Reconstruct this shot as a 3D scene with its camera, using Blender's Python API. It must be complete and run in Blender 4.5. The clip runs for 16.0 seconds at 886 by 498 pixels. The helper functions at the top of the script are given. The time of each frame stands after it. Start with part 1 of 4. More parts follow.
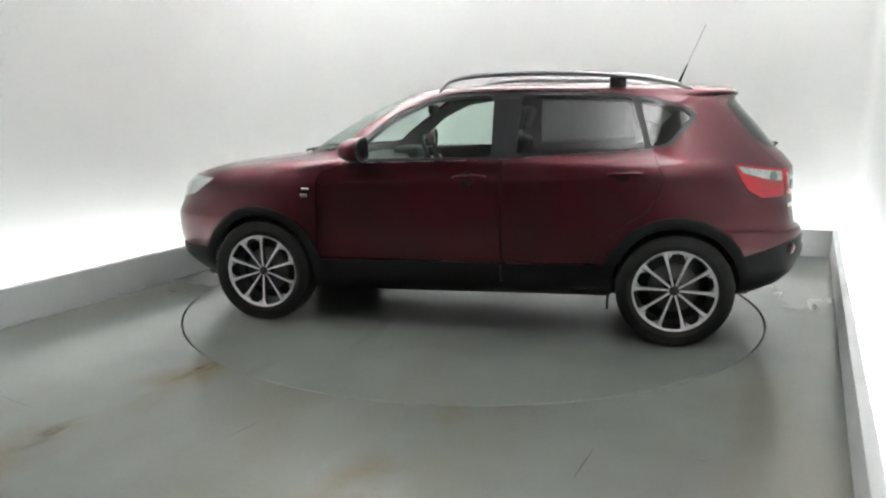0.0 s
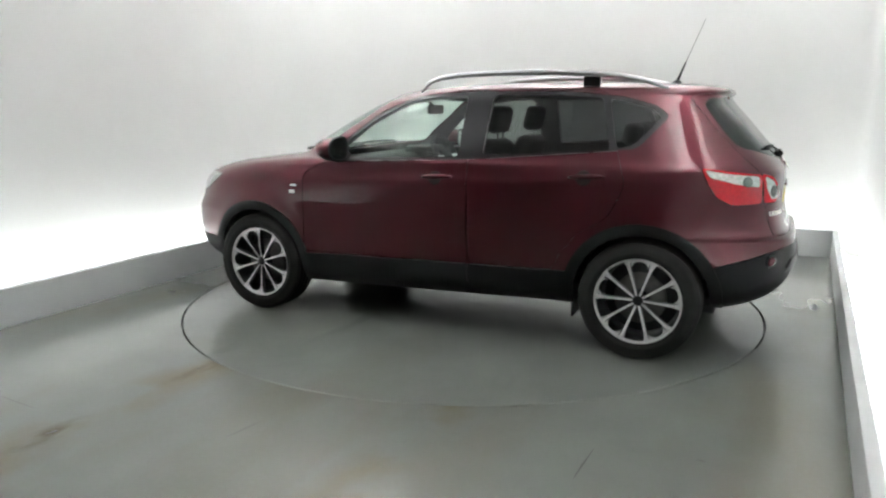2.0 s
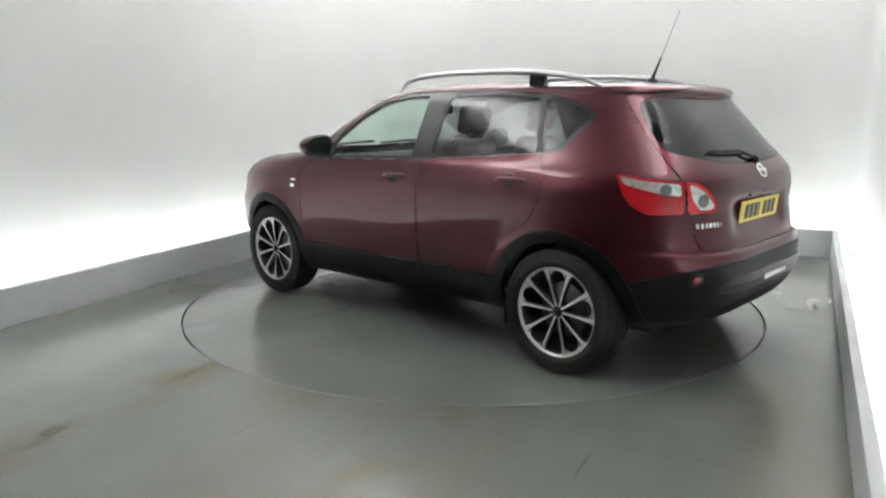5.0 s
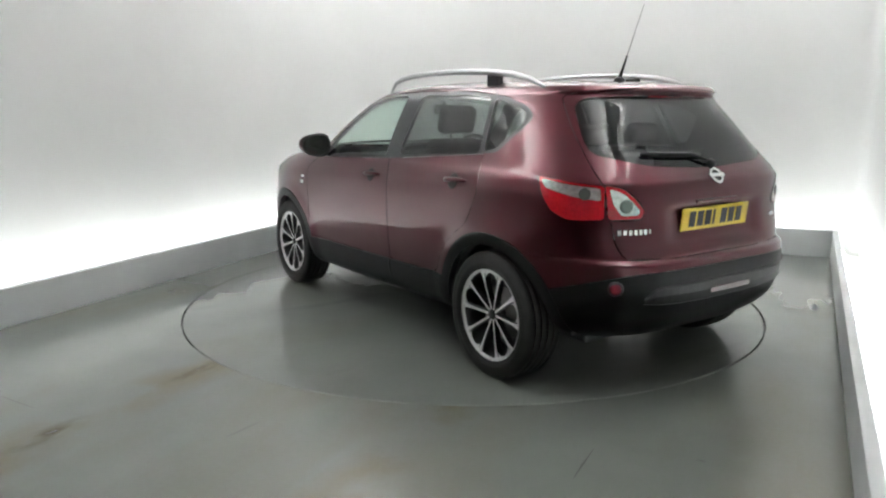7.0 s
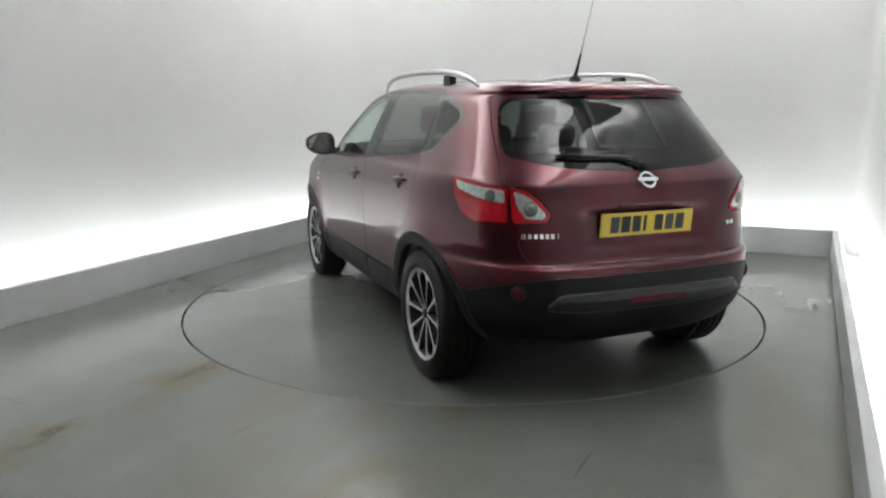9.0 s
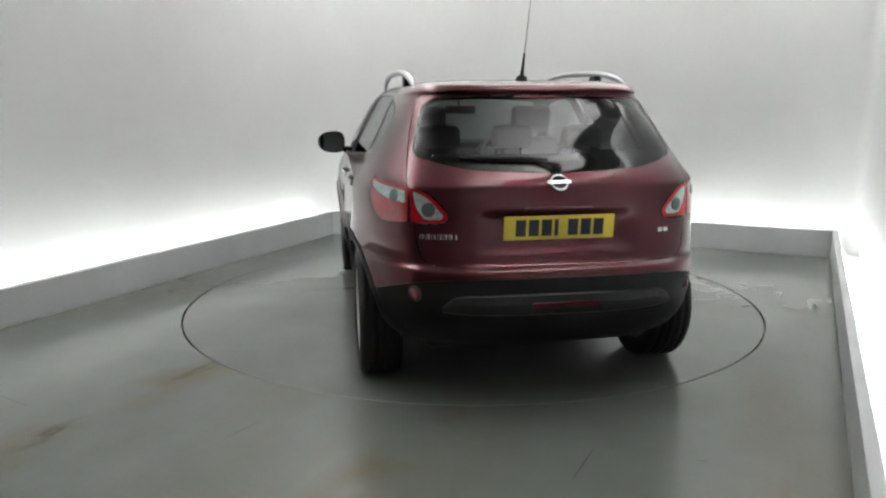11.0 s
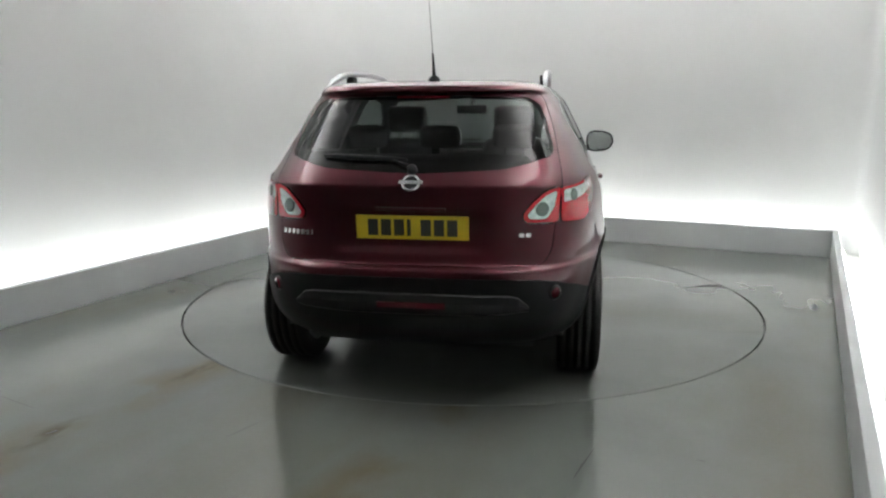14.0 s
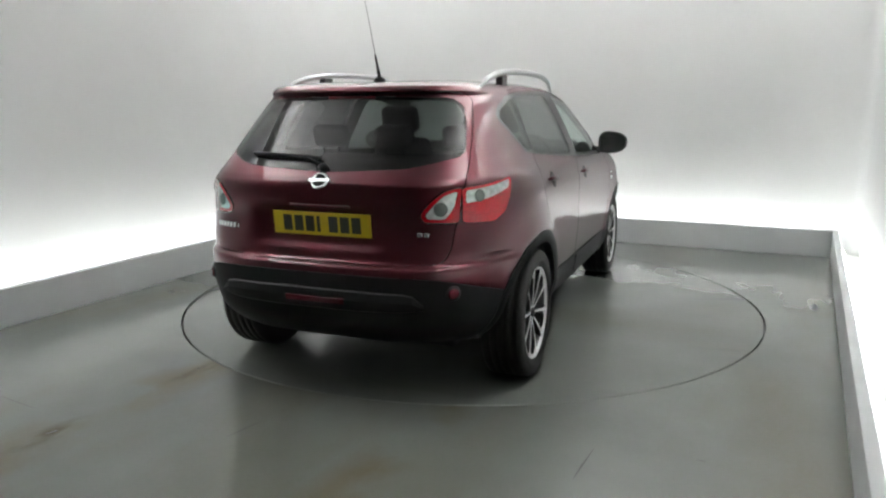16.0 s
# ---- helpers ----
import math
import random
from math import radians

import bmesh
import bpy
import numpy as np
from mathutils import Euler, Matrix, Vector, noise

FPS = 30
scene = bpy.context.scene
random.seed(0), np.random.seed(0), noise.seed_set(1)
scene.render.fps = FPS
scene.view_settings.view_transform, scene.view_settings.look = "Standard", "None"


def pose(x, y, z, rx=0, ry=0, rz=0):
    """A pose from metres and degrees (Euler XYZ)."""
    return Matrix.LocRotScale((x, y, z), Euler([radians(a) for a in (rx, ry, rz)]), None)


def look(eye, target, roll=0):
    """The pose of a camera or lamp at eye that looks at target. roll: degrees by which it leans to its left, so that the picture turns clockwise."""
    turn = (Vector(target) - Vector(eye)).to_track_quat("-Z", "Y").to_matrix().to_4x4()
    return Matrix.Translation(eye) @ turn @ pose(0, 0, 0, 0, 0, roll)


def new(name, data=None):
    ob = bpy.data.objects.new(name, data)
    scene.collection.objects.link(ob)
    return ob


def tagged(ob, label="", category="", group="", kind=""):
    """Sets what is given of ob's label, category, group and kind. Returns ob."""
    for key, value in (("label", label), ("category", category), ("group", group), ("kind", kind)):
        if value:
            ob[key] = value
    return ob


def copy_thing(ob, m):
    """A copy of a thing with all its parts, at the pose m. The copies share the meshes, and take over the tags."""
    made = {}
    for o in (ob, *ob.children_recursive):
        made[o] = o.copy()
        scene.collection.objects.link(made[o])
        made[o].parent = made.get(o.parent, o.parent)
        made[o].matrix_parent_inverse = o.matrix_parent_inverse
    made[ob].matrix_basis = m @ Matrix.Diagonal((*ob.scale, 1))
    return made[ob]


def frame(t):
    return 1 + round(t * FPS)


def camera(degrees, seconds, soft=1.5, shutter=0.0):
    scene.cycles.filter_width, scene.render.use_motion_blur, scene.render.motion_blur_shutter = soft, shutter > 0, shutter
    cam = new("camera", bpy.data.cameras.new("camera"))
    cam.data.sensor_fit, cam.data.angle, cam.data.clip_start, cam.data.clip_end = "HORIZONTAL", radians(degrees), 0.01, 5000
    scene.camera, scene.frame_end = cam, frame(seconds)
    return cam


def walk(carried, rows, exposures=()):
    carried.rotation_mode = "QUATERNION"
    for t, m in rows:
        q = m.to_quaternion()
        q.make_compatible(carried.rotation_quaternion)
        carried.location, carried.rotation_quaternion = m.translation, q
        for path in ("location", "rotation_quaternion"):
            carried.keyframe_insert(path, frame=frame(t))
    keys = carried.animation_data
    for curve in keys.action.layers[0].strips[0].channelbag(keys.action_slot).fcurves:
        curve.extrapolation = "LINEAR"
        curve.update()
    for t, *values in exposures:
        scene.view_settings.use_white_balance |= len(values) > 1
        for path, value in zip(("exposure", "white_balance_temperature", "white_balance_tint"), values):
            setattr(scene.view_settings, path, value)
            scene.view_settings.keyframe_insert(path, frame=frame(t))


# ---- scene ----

# ---------- camera ----------
cam = camera(62.84, 16.0, soft=2.3)
EYE = (0.0, -5.318, 1.400)
yaw_, pit_ = radians(2.126), radians(11.011)
AIM = (EYE[0] - math.sin(yaw_) * math.cos(pit_), EYE[1] + math.cos(yaw_) * math.cos(pit_), EYE[2] - math.sin(pit_))
STAND = look(EYE, AIM, -0.22)
walk(cam, [(0.0, STAND), (16.0, STAND)], exposures=[(0.0, 0.34), (3.5, 0.30), (7.0, 0.18), (9.0, 0.04), (12.5, -0.13), (16.0, -0.02)])

# ---------- world ----------
world = bpy.data.worlds.new("studio_dark")
scene.world = world
world.use_nodes = True
world.node_tree.nodes["Background"].inputs[0].default_value = (0.5, 0.5, 0.5, 1)
world.node_tree.nodes["Background"].inputs[1].default_value = 0.02


# ---------- materials ----------
def mat(name, color, rough=0.5, metal=0.0, coat=0.0, spec=0.5, var=0.0, scale=8.0, bump=0.0, bump_scale=60.0,
        emit=None, strength=0.0, trans=0.0, alpha=1.0, rough_var=0.0):
    m = bpy.data.materials.new(name)
    m.use_nodes = True
    nt = m.node_tree
    b = nt.nodes["Principled BSDF"]
    b.inputs["Base Color"].default_value = (*color, 1)
    b.inputs["Roughness"].default_value = rough
    b.inputs["Metallic"].default_value = metal
    b.inputs["Coat Weight"].default_value = coat
    b.inputs["Coat Roughness"].default_value = 0.02
    b.inputs["Coat IOR"].default_value = 1.5
    b.inputs["Specular IOR Level"].default_value = spec
    b.inputs["Transmission Weight"].default_value = trans
    b.inputs["Alpha"].default_value = alpha
    if emit:
        b.inputs["Emission Color"].default_value = (*emit, 1)
        b.inputs["Emission Strength"].default_value = strength
    tc = nt.nodes.new("ShaderNodeTexCoord")
    if var > 0 or rough_var > 0:
        nz = nt.nodes.new("ShaderNodeTexNoise")
        nz.inputs["Scale"].default_value = scale
        nz.inputs["Detail"].default_value = 6
        nt.links.new(tc.outputs["Object"], nz.inputs["Vector"])
        if var > 0:
            rp = nt.nodes.new("ShaderNodeValToRGB")
            rp.color_ramp.elements[0].position, rp.color_ramp.elements[1].position = 0.3, 0.7
            rp.color_ramp.elements[0].color = (*[c * (1 - var) for c in color], 1)
            rp.color_ramp.elements[1].color = (*[min(1, c * (1 + var)) for c in color], 1)
            nt.links.new(nz.outputs["Fac"], rp.inputs["Fac"])
            nt.links.new(rp.outputs["Color"], b.inputs["Base Color"])
        if rough_var > 0:
            mr = nt.nodes.new("ShaderNodeMapRange")
            mr.inputs["To Min"].default_value, mr.inputs["To Max"].default_value = rough - rough_var, rough + rough_var
            nt.links.new(nz.outputs["Fac"], mr.inputs["Value"])
            nt.links.new(mr.outputs["Result"], b.inputs["Roughness"])
    if bump > 0:
        n2 = nt.nodes.new("ShaderNodeTexNoise")
        n2.inputs["Scale"].default_value = bump_scale
        n2.inputs["Detail"].default_value = 4
        nt.links.new(tc.outputs["Object"], n2.inputs["Vector"])
        bp = nt.nodes.new("ShaderNodeBump")
        bp.inputs["Strength"].default_value = bump
        bp.inputs["Distance"].default_value = 0.003
        nt.links.new(n2.outputs["Fac"], bp.inputs["Height"])
        nt.links.new(bp.outputs["Normal"], b.inputs["Normal"])
    return m


def floor_paint(name, tone, tracks=False):
    """Worn grey floor paint: brown tyre stains, scuffs, patchy gloss."""
    m = mat(name, tone, rough=0.22, spec=0.42)
    nt = m.node_tree
    b = nt.nodes["Principled BSDF"]
    tc = nt.nodes["Texture Coordinate"]

    def noise_node(scale, detail, stretch=(1, 1, 1), turn=0.0):
        mp = nt.nodes.new("ShaderNodeMapping")
        mp.inputs["Scale"].default_value = stretch
        mp.inputs["Rotation"].default_value = (0, 0, turn)
        nt.links.new(tc.outputs["Object"], mp.inputs["Vector"])
        n = nt.nodes.new("ShaderNodeTexNoise")
        n.inputs["Scale"].default_value, n.inputs["Detail"].default_value = scale, detail
        nt.links.new(mp.outputs["Vector"], n.inputs["Vector"])
        return n.outputs["Fac"]

    def ramp(fac, a, b_):
        r = nt.nodes.new("ShaderNodeMapRange")
        r.inputs["From Min"].default_value, r.inputs["From Max"].default_value = a, b_
        nt.links.new(fac, r.inputs["Value"])
        return r.outputs["Result"]

    def mix(fac, a, c, gain):
        g = nt.nodes.new("ShaderNodeMath")
        g.operation = "MULTIPLY"
        nt.links.new(fac, g.inputs[0])
        g.inputs[1].default_value = gain
        x = nt.nodes.new("ShaderNodeMix")
        x.data_type = "RGBA"
        nt.links.new(g.outputs[0], x.inputs["Factor"])
        if isinstance(a, tuple):
            x.inputs["A"].default_value = (*a, 1)
        else:
            nt.links.new(a, x.inputs["A"])
        x.inputs["B"].default_value = (*c, 1)
        return x.outputs["Result"]

    big = noise_node(0.9, 5)
    c = mix(ramp(big, 0.35, 0.7), tone, tuple(v * 1.35 for v in tone), 0.9)
    c = mix(ramp(noise_node(0.75, 5, (1.5, 0.5, 1), 0.9), 0.48, 0.70), c, (tone[0] * 1.0, tone[1] * 0.84, tone[2] * 0.62), 0.7 if tracks else 0.3)
    c = mix(ramp(noise_node(3.0, 8, (1, 0.25, 1), -0.7), 0.62, 0.8), c, tuple(v * 0.6 for v in tone), 0.5)
    c = mix(ramp(noise_node(45, 3), 0.4, 0.8), c, tuple(v * 1.15 for v in tone), 0.25)
    if tracks:
        # brown tyre tracks where cars are driven onto the turntable
        sx = nt.nodes.new("ShaderNodeSeparateXYZ")
        nt.links.new(tc.outputs["Object"], sx.inputs[0])
        wob = noise_node(1.6, 5)
        for x0, wide in ((-0.71, 0.24), (0.75, 0.20)):
            d = nt.nodes.new("ShaderNodeMath")
            d.operation = "SUBTRACT"
            nt.links.new(sx.outputs["X"], d.inputs[0])
            d.inputs[1].default_value = x0
            ab = nt.nodes.new("ShaderNodeMath")
            ab.operation = "ABSOLUTE"
            nt.links.new(d.outputs[0], ab.inputs[0])
            near = ramp(ab.outputs[0], wide, 0.02)
            far = ramp(sx.outputs["Y"], -1.3, -2.2)
            patch = ramp(wob, 0.42, 0.62)
            for other in (far, patch):
                mu = nt.nodes.new("ShaderNodeMath")
                mu.operation = "MULTIPLY"
                nt.links.new(near, mu.inputs[0])
                nt.links.new(other, mu.inputs[1])
                near = mu.outputs[0]
            c = mix(near, c, (0.105, 0.080, 0.040), 0.85)
        # darker rubbed-in streaks on the tracks
        for x0, y0, rx, ry in ((-0.715, -2.95, 0.07, 0.20), (-0.70, -2.06, 0.05, 0.22)):
            mp = nt.nodes.new("ShaderNodeMapping")
            mp.vector_type = "TEXTURE"
            mp.inputs["Location"].default_value = (x0, y0, 0)
            mp.inputs["Scale"].default_value = (rx, ry, 1)
            nt.links.new(tc.outputs["Object"], mp.inputs["Vector"])
            vl = nt.nodes.new("ShaderNodeVectorMath")
            vl.operation = "LENGTH"
            nt.links.new(mp.outputs["Vector"], vl.inputs[0])
            mu = nt.nodes.new("ShaderNodeMath")
            mu.operation = "MULTIPLY"
            nt.links.new(ramp(vl.outputs["Value"], 1.2, 0.2), mu.inputs[0])
            nt.links.new(ramp(noise_node(7.0, 5, (1.6, 0.6, 1)), 0.38, 0.58), mu.inputs[1])
            c = mix(mu.outputs[0], c, (0.050, 0.034, 0.016), 0.75)
    nt.links.new(c, b.inputs["Base Color"])
    rg = nt.nodes.new("ShaderNodeMapRange")
    rg.inputs["To Min"].default_value, rg.inputs["To Max"].default_value = 0.155, 0.24
    nt.links.new(noise_node(2.2, 6), rg.inputs["Value"])
    nt.links.new(rg.outputs["Result"], b.inputs["Roughness"])
    return m


M_WALL = mat("white_wall_paint", (0.80, 0.81, 0.80), rough=0.75, var=0.02, scale=1.5, bump=0.05, bump_scale=120)
M_PLINTH = mat("pale_grey_plinth_paint", (0.60, 0.62, 0.62), rough=0.6, var=0.05, scale=3, bump=0.05)
M_CEIL = mat("assumed_ceiling_grey", (0.42, 0.42, 0.418), rough=0.8, var=0.08, scale=2)
M_ENDWALL = mat("assumed_end_wall_grey", (0.06, 0.06, 0.06), rough=0.6, var=0.08, scale=2)
M_FLOOR = floor_paint("worn_grey_floor_paint", (0.111, 0.120, 0.108), True)
M_TABLE = floor_paint("worn_grey_turntable_paint", (0.108, 0.117, 0.106))
M_GAP = mat("dark_gap", (0.02, 0.02, 0.02), rough=0.8)
M_TUBE = mat("white_fluorescent_tube", (0.9, 0.9, 0.9), emit=(1.0, 1.0, 1.0), strength=17.5)
M_PANEL = mat("assumed_uplight_diffuser", (0.9, 0.9, 0.9), emit=(1.0, 1.0, 1.0), strength=90.0)
M_PAINT = mat("dark_red_metallic_paint", (0.064, 0.0100, 0.0158), rough=0.36, metal=0.85, spec=0.3, coat=0.7, var=0.06, scale=900)
M_BLACK = mat("textured_black_plastic", (0.006, 0.0062, 0.007), rough=0.55, spec=0.2, bump=0.15, bump_scale=400, var=0.15, scale=20)
M_GLOSSBLACK = mat("satin_black_trim", (0.009, 0.009, 0.010), rough=0.34, spec=0.3, var=0.1, scale=30)
M_LINING = mat("dark_interior_lining", (0.045, 0.046, 0.047), rough=0.85)
M_RUBBER = mat("tyre_rubber", (0.0105, 0.0102, 0.0096), rough=0.7, spec=0.35, var=0.25, scale=14, bump=0.1, bump_scale=150)
M_ALLOY = mat("machined_alloy", (0.60, 0.60, 0.60), rough=0.38, metal=0.55, var=0.05, scale=40)
M_DARKALLOY = mat("black_painted_alloy", (0.02, 0.02, 0.021), rough=0.35, coat=0.3)
M_DISC = mat("brake_steel", (0.16, 0.155, 0.15), rough=0.4, metal=0.9, var=0.1, scale=30)
M_CHROME = mat("chrome", (0.80, 0.81, 0.82), rough=0.08, metal=1.0)
M_SATIN = mat("satin_silver_rail", (0.52, 0.53, 0.54), rough=0.3, metal=0.85, var=0.04, scale=20)
M_RED = mat("red_lamp_lens", (0.40, 0.007, 0.014), rough=0.08, coat=1.0, var=0.15, scale=60)
M_CLEAR = mat("clear_lamp_lens", (0.66, 0.67, 0.66), rough=0.26, metal=0.55, coat=1.0, var=0.25, scale=50)
M_LAMPGREY = mat("lamp_reflector_bowl", (0.20, 0.22, 0.21), rough=0.25, metal=0.6)
M_YELLOW = mat("reflective_yellow_plate", (0.58, 0.42, 0.018), rough=0.35, var=0.04, scale=30)
M_INK = mat("black_plate_ink", (0.015, 0.015, 0.015), rough=0.5)
M_BLUE = mat("blue_plate_strip", (0.04, 0.12, 0.25), rough=0.5)
M_SEAT = mat("black_seat_cloth", (0.016, 0.016, 0.018), rough=0.9, bump=0.3, bump_scale=500, var=0.2, scale=40)


def glass(name, tint, gloss=0.04):
    m = bpy.data.materials.new(name)
    m.use_nodes = True
    nt = m.node_tree
    nt.nodes.clear()
    out = nt.nodes.new("ShaderNodeOutputMaterial")
    tr = nt.nodes.new("ShaderNodeBsdfTransparent")
    tr.inputs["Color"].default_value = (*tint, 1)
    gl = nt.nodes.new("ShaderNodeBsdfGlossy")
    gl.inputs["Roughness"].default_value = 0.02
    lw = nt.nodes.new("ShaderNodeLayerWeight")
    lw.inputs["Blend"].default_value = 0.5
    pw = nt.nodes.new("ShaderNodeMath")
    pw.operation = "POWER"
    nt.links.new(lw.outputs["Facing"], pw.inputs[0])
    pw.inputs[1].default_value = 4.5
    fr = nt.nodes.new("ShaderNodeMath")
    fr.operation = "MULTIPLY_ADD"
    nt.links.new(pw.outputs[0], fr.inputs[0])
    fr.inputs[1].default_value, fr.inputs[2].default_value = 0.9, gloss
    mx = nt.nodes.new("ShaderNodeMixShader")
    nt.links.new(fr.outputs[0], mx.inputs[0])
    nt.links.new(tr.outputs[0], mx.inputs[1])
    nt.links.new(gl.outputs[0], mx.inputs[2])
    nt.links.new(mx.outputs[0], out.inputs[0])
    return m


M_GLASS = glass("green_tinted_glass", (0.80, 0.90, 0.85), 0.05)
M_PRIVACY_SIDE = glass("side_privacy_glass", (0.20, 0.213, 0.21), 0.05)
M_PRIVACY = glass("privacy_glass", (0.092, 0.099, 0.097), 0.032)


# ---------- mesh helpers ----------
def part(name, bm, material, parent=None, label="", smooth=False):
    me = bpy.data.meshes.new(name)
    bm.to_mesh(me)
    bm.free()
    me.materials.append(material)
    if smooth:
        me.polygons.foreach_set("use_smooth", [True] * len(me.polygons))
    ob = new(name, me)
    ob.parent = parent
    if label:
        tagged(ob, label)
    return ob


def box(bm, x0, x1, y0, y1, z0, z1, bevel=0.0, m=None):
    vs = [bm.verts.new((x, y, z)) for x in (x0, x1) for y in (y0, y1) for z in (z0, z1)]
    fs = [bm.faces.new([vs[i] for i in q]) for q in ((0, 1, 3, 2), (4, 6, 7, 5), (0, 4, 5, 1), (2, 3, 7, 6), (0, 2, 6, 4), (1, 5, 7, 3))]
    if bevel:
        es = list({e for f in fs for e in f.edges})
        r = bmesh.ops.bevel(bm, geom=es, offset=bevel, segments=3, profile=0.5, affect="EDGES")
        vs = list({v for f in r["faces"] for v in f.verts} | {v for v in vs if v.is_valid})
    if m is not None:
        bmesh.ops.transform(bm, matrix=m, verts=[v for v in vs if v.is_valid])
    return bm


def boxes(*specs, bevel=0.0):
    bm = bmesh.new()
    for sp in specs:
        box(bm, *sp, bevel=bevel)
    bmesh.ops.recalc_face_normals(bm, faces=bm.faces)
    return bm


def lathe(profile, n=64, axis="y", closed=False):
    """Turns (radius, along) pairs round the axis."""
    bm = bmesh.new()
    rings = []
    for r, a in profile:
        ring = []
        for k in range(n):
            t = 2 * math.pi * k / n
            p = (r * math.cos(t), a, r * math.sin(t)) if axis == "y" else (r * math.cos(t), r * math.sin(t), a)
            ring.append(bm.verts.new(p))
        rings.append(ring)
    m = len(rings)
    for i in range(m if closed else m - 1):
        a, b = rings[i], rings[(i + 1) % m]
        for k in range(n):
            bm.faces.new((a[k], a[(k + 1) % n], b[(k + 1) % n], b[k]))
    bmesh.ops.recalc_face_normals(bm, faces=bm.faces)
    return bm


def tube(points, radius, n=10, flat=1.0, closed=False):
    """A round bar along points; radius may be one number or one a point."""
    bm = bmesh.new()
    pts = [Vector(p) for p in points]
    rad = radius if isinstance(radius, (list, tuple)) else [radius] * len(pts)
    rings = []
    for i, p in enumerate(pts):
        a = pts[max(i - 1, 0)]
        b = pts[min(i + 1, len(pts) - 1)]
        d = (b - a).normalized()
        up = Vector((0, 0, 1)) if abs(d.z) < 0.9 else Vector((1, 0, 0))
        s = d.cross(up).normalized()
        u = s.cross(d)
        rings.append([bm.verts.new(p + rad[i] * (math.cos(2 * math.pi * k / n) * s * flat + math.sin(2 * math.pi * k / n) * u)) for k in range(n)])
    for a, b in zip(rings, rings[1:]):
        for k in range(n):
            bm.faces.new((a[k], a[(k + 1) % n], b[(k + 1) % n], b[k]))
    bm.faces.new(rings[0])
    bm.faces.new(rings[-1])
    bmesh.ops.recalc_face_normals(bm, faces=bm.faces)
    return bm


def empty(name):
    return new(name)


# ---------- the studio: floor, turntable, plinths, walls ----------
ROOM = pose(0, 0, 0, 0, 0, -23.8)
XL, XR, YB, YF = -2.49, 2.50, 2.74, -7.2     # plinth faces and the end wall, in the room's own axes
GAPW, PH, PT, WH = 0.25, 0.255, 0.05, 4.2    # trough width, plinth height and thickness, wall height
TABLE_R = 2.045


def placed(ob):
    ob.matrix_world = ROOM
    return ob


def floor():
    bm = bmesh.new()
    n = 128
    inner = [bm.verts.new(((TABLE_R + 0.012) * math.cos(2 * math.pi * k / n), (TABLE_R + 0.012) * math.sin(2 * math.pi * k / n), 0)) for k in range(n)]
    low = [bm.verts.new((v.co.x, v.co.y, -0.05)) for v in inner]

    def out(a):
        c, s = math.cos(a), math.sin(a)
        ts = []
        if c > 1e-9: ts.append((XR + 0.3) / c)
        if c < -1e-9: ts.append((XL - 0.3) / c)
        if s > 1e-9: ts.append((YB + 0.3) / s)
        if s < -1e-9: ts.append((YF - 0.2) / s)
        return min(ts)
    outer = [bm.verts.new((out(2 * math.pi * k / n) * math.cos(2 * math.pi * k / n), out(2 * math.pi * k / n) * math.sin(2 * math.pi * k / n), 0)) for k in range(n)]
    for k in range(n):
        j = (k + 1) % n
        bm.faces.new((inner[k], outer[k], outer[j], inner[j]))
        bm.faces.new((inner[j], low[j], low[k], inner[k]))
    for cx, cy in ((XR + 0.3, YB + 0.3), (XL - 0.3, YB + 0.3), (XL - 0.3, YF - 0.2), (XR + 0.3, YF - 0.2)):
        k = min(range(n), key=lambda i: (outer[i].co - outer[(i + 1) % n].co).length * 0 + ((outer[i].co + outer[(i + 1) % n].co) / 2 - Vector((cx, cy, 0))).length)
        bm.faces.new((outer[k], bm.verts.new((cx, cy, 0)), outer[(k + 1) % n]))
    bmesh.ops.recalc_face_normals(bm, faces=bm.faces)
    ob = placed(part("floor", bm, M_FLOOR))
    tagged(ob, "worn grey painted studio floor with brown tyre stains", "floor", kind="structure")
    bm = bmesh.new()
    bmesh.ops.create_circle(bm, cap_ends=True, segments=96, radius=TABLE_R + 0.2)
    bmesh.ops.translate(bm, vec=(0, 0, -0.052), verts=bm.verts)
    pit = placed(part("turntable_pit", bm, M_GAP))
    tagged(pit, "dark pit bottom under the turntable", "floor", kind="structure")


def turntable():
    ob = empty("turntable")
    bm = lathe([(0.0001, -0.03), (0.0001, 0.0), (0.5, 0.0), (1.2, 0.0), (TABLE_R - 0.004, 0.0), (TABLE_R, -0.003), (TABLE_R, -0.04)], 128, "z")
    part("disc", bm, M_TABLE, ob)
    tagged(ob, "round grey painted car turntable set flush into the floor", "turntable")
    return ob


def plinth(name, p, q, h=PH):
    """A low upstand wall from p to q in the room's axes; its body lies to the left of p -> q."""
    a, b = Vector((*p, 0)), Vector((*q, 0))
    d = b - a
    ang = math.atan2(d.y, d.x)
    bm = boxes((0, d.length, 0, PT, 0, h), bevel=0.004)
    ob = part(name, bm, M_PLINTH)
    ob.matrix_world = ROOM @ Matrix.Translation(a) @ Matrix.Rotation(ang, 4, "Z")
    return tagged(ob, "low pale grey upstand hiding the floor light trough", "plinth", kind="structure")


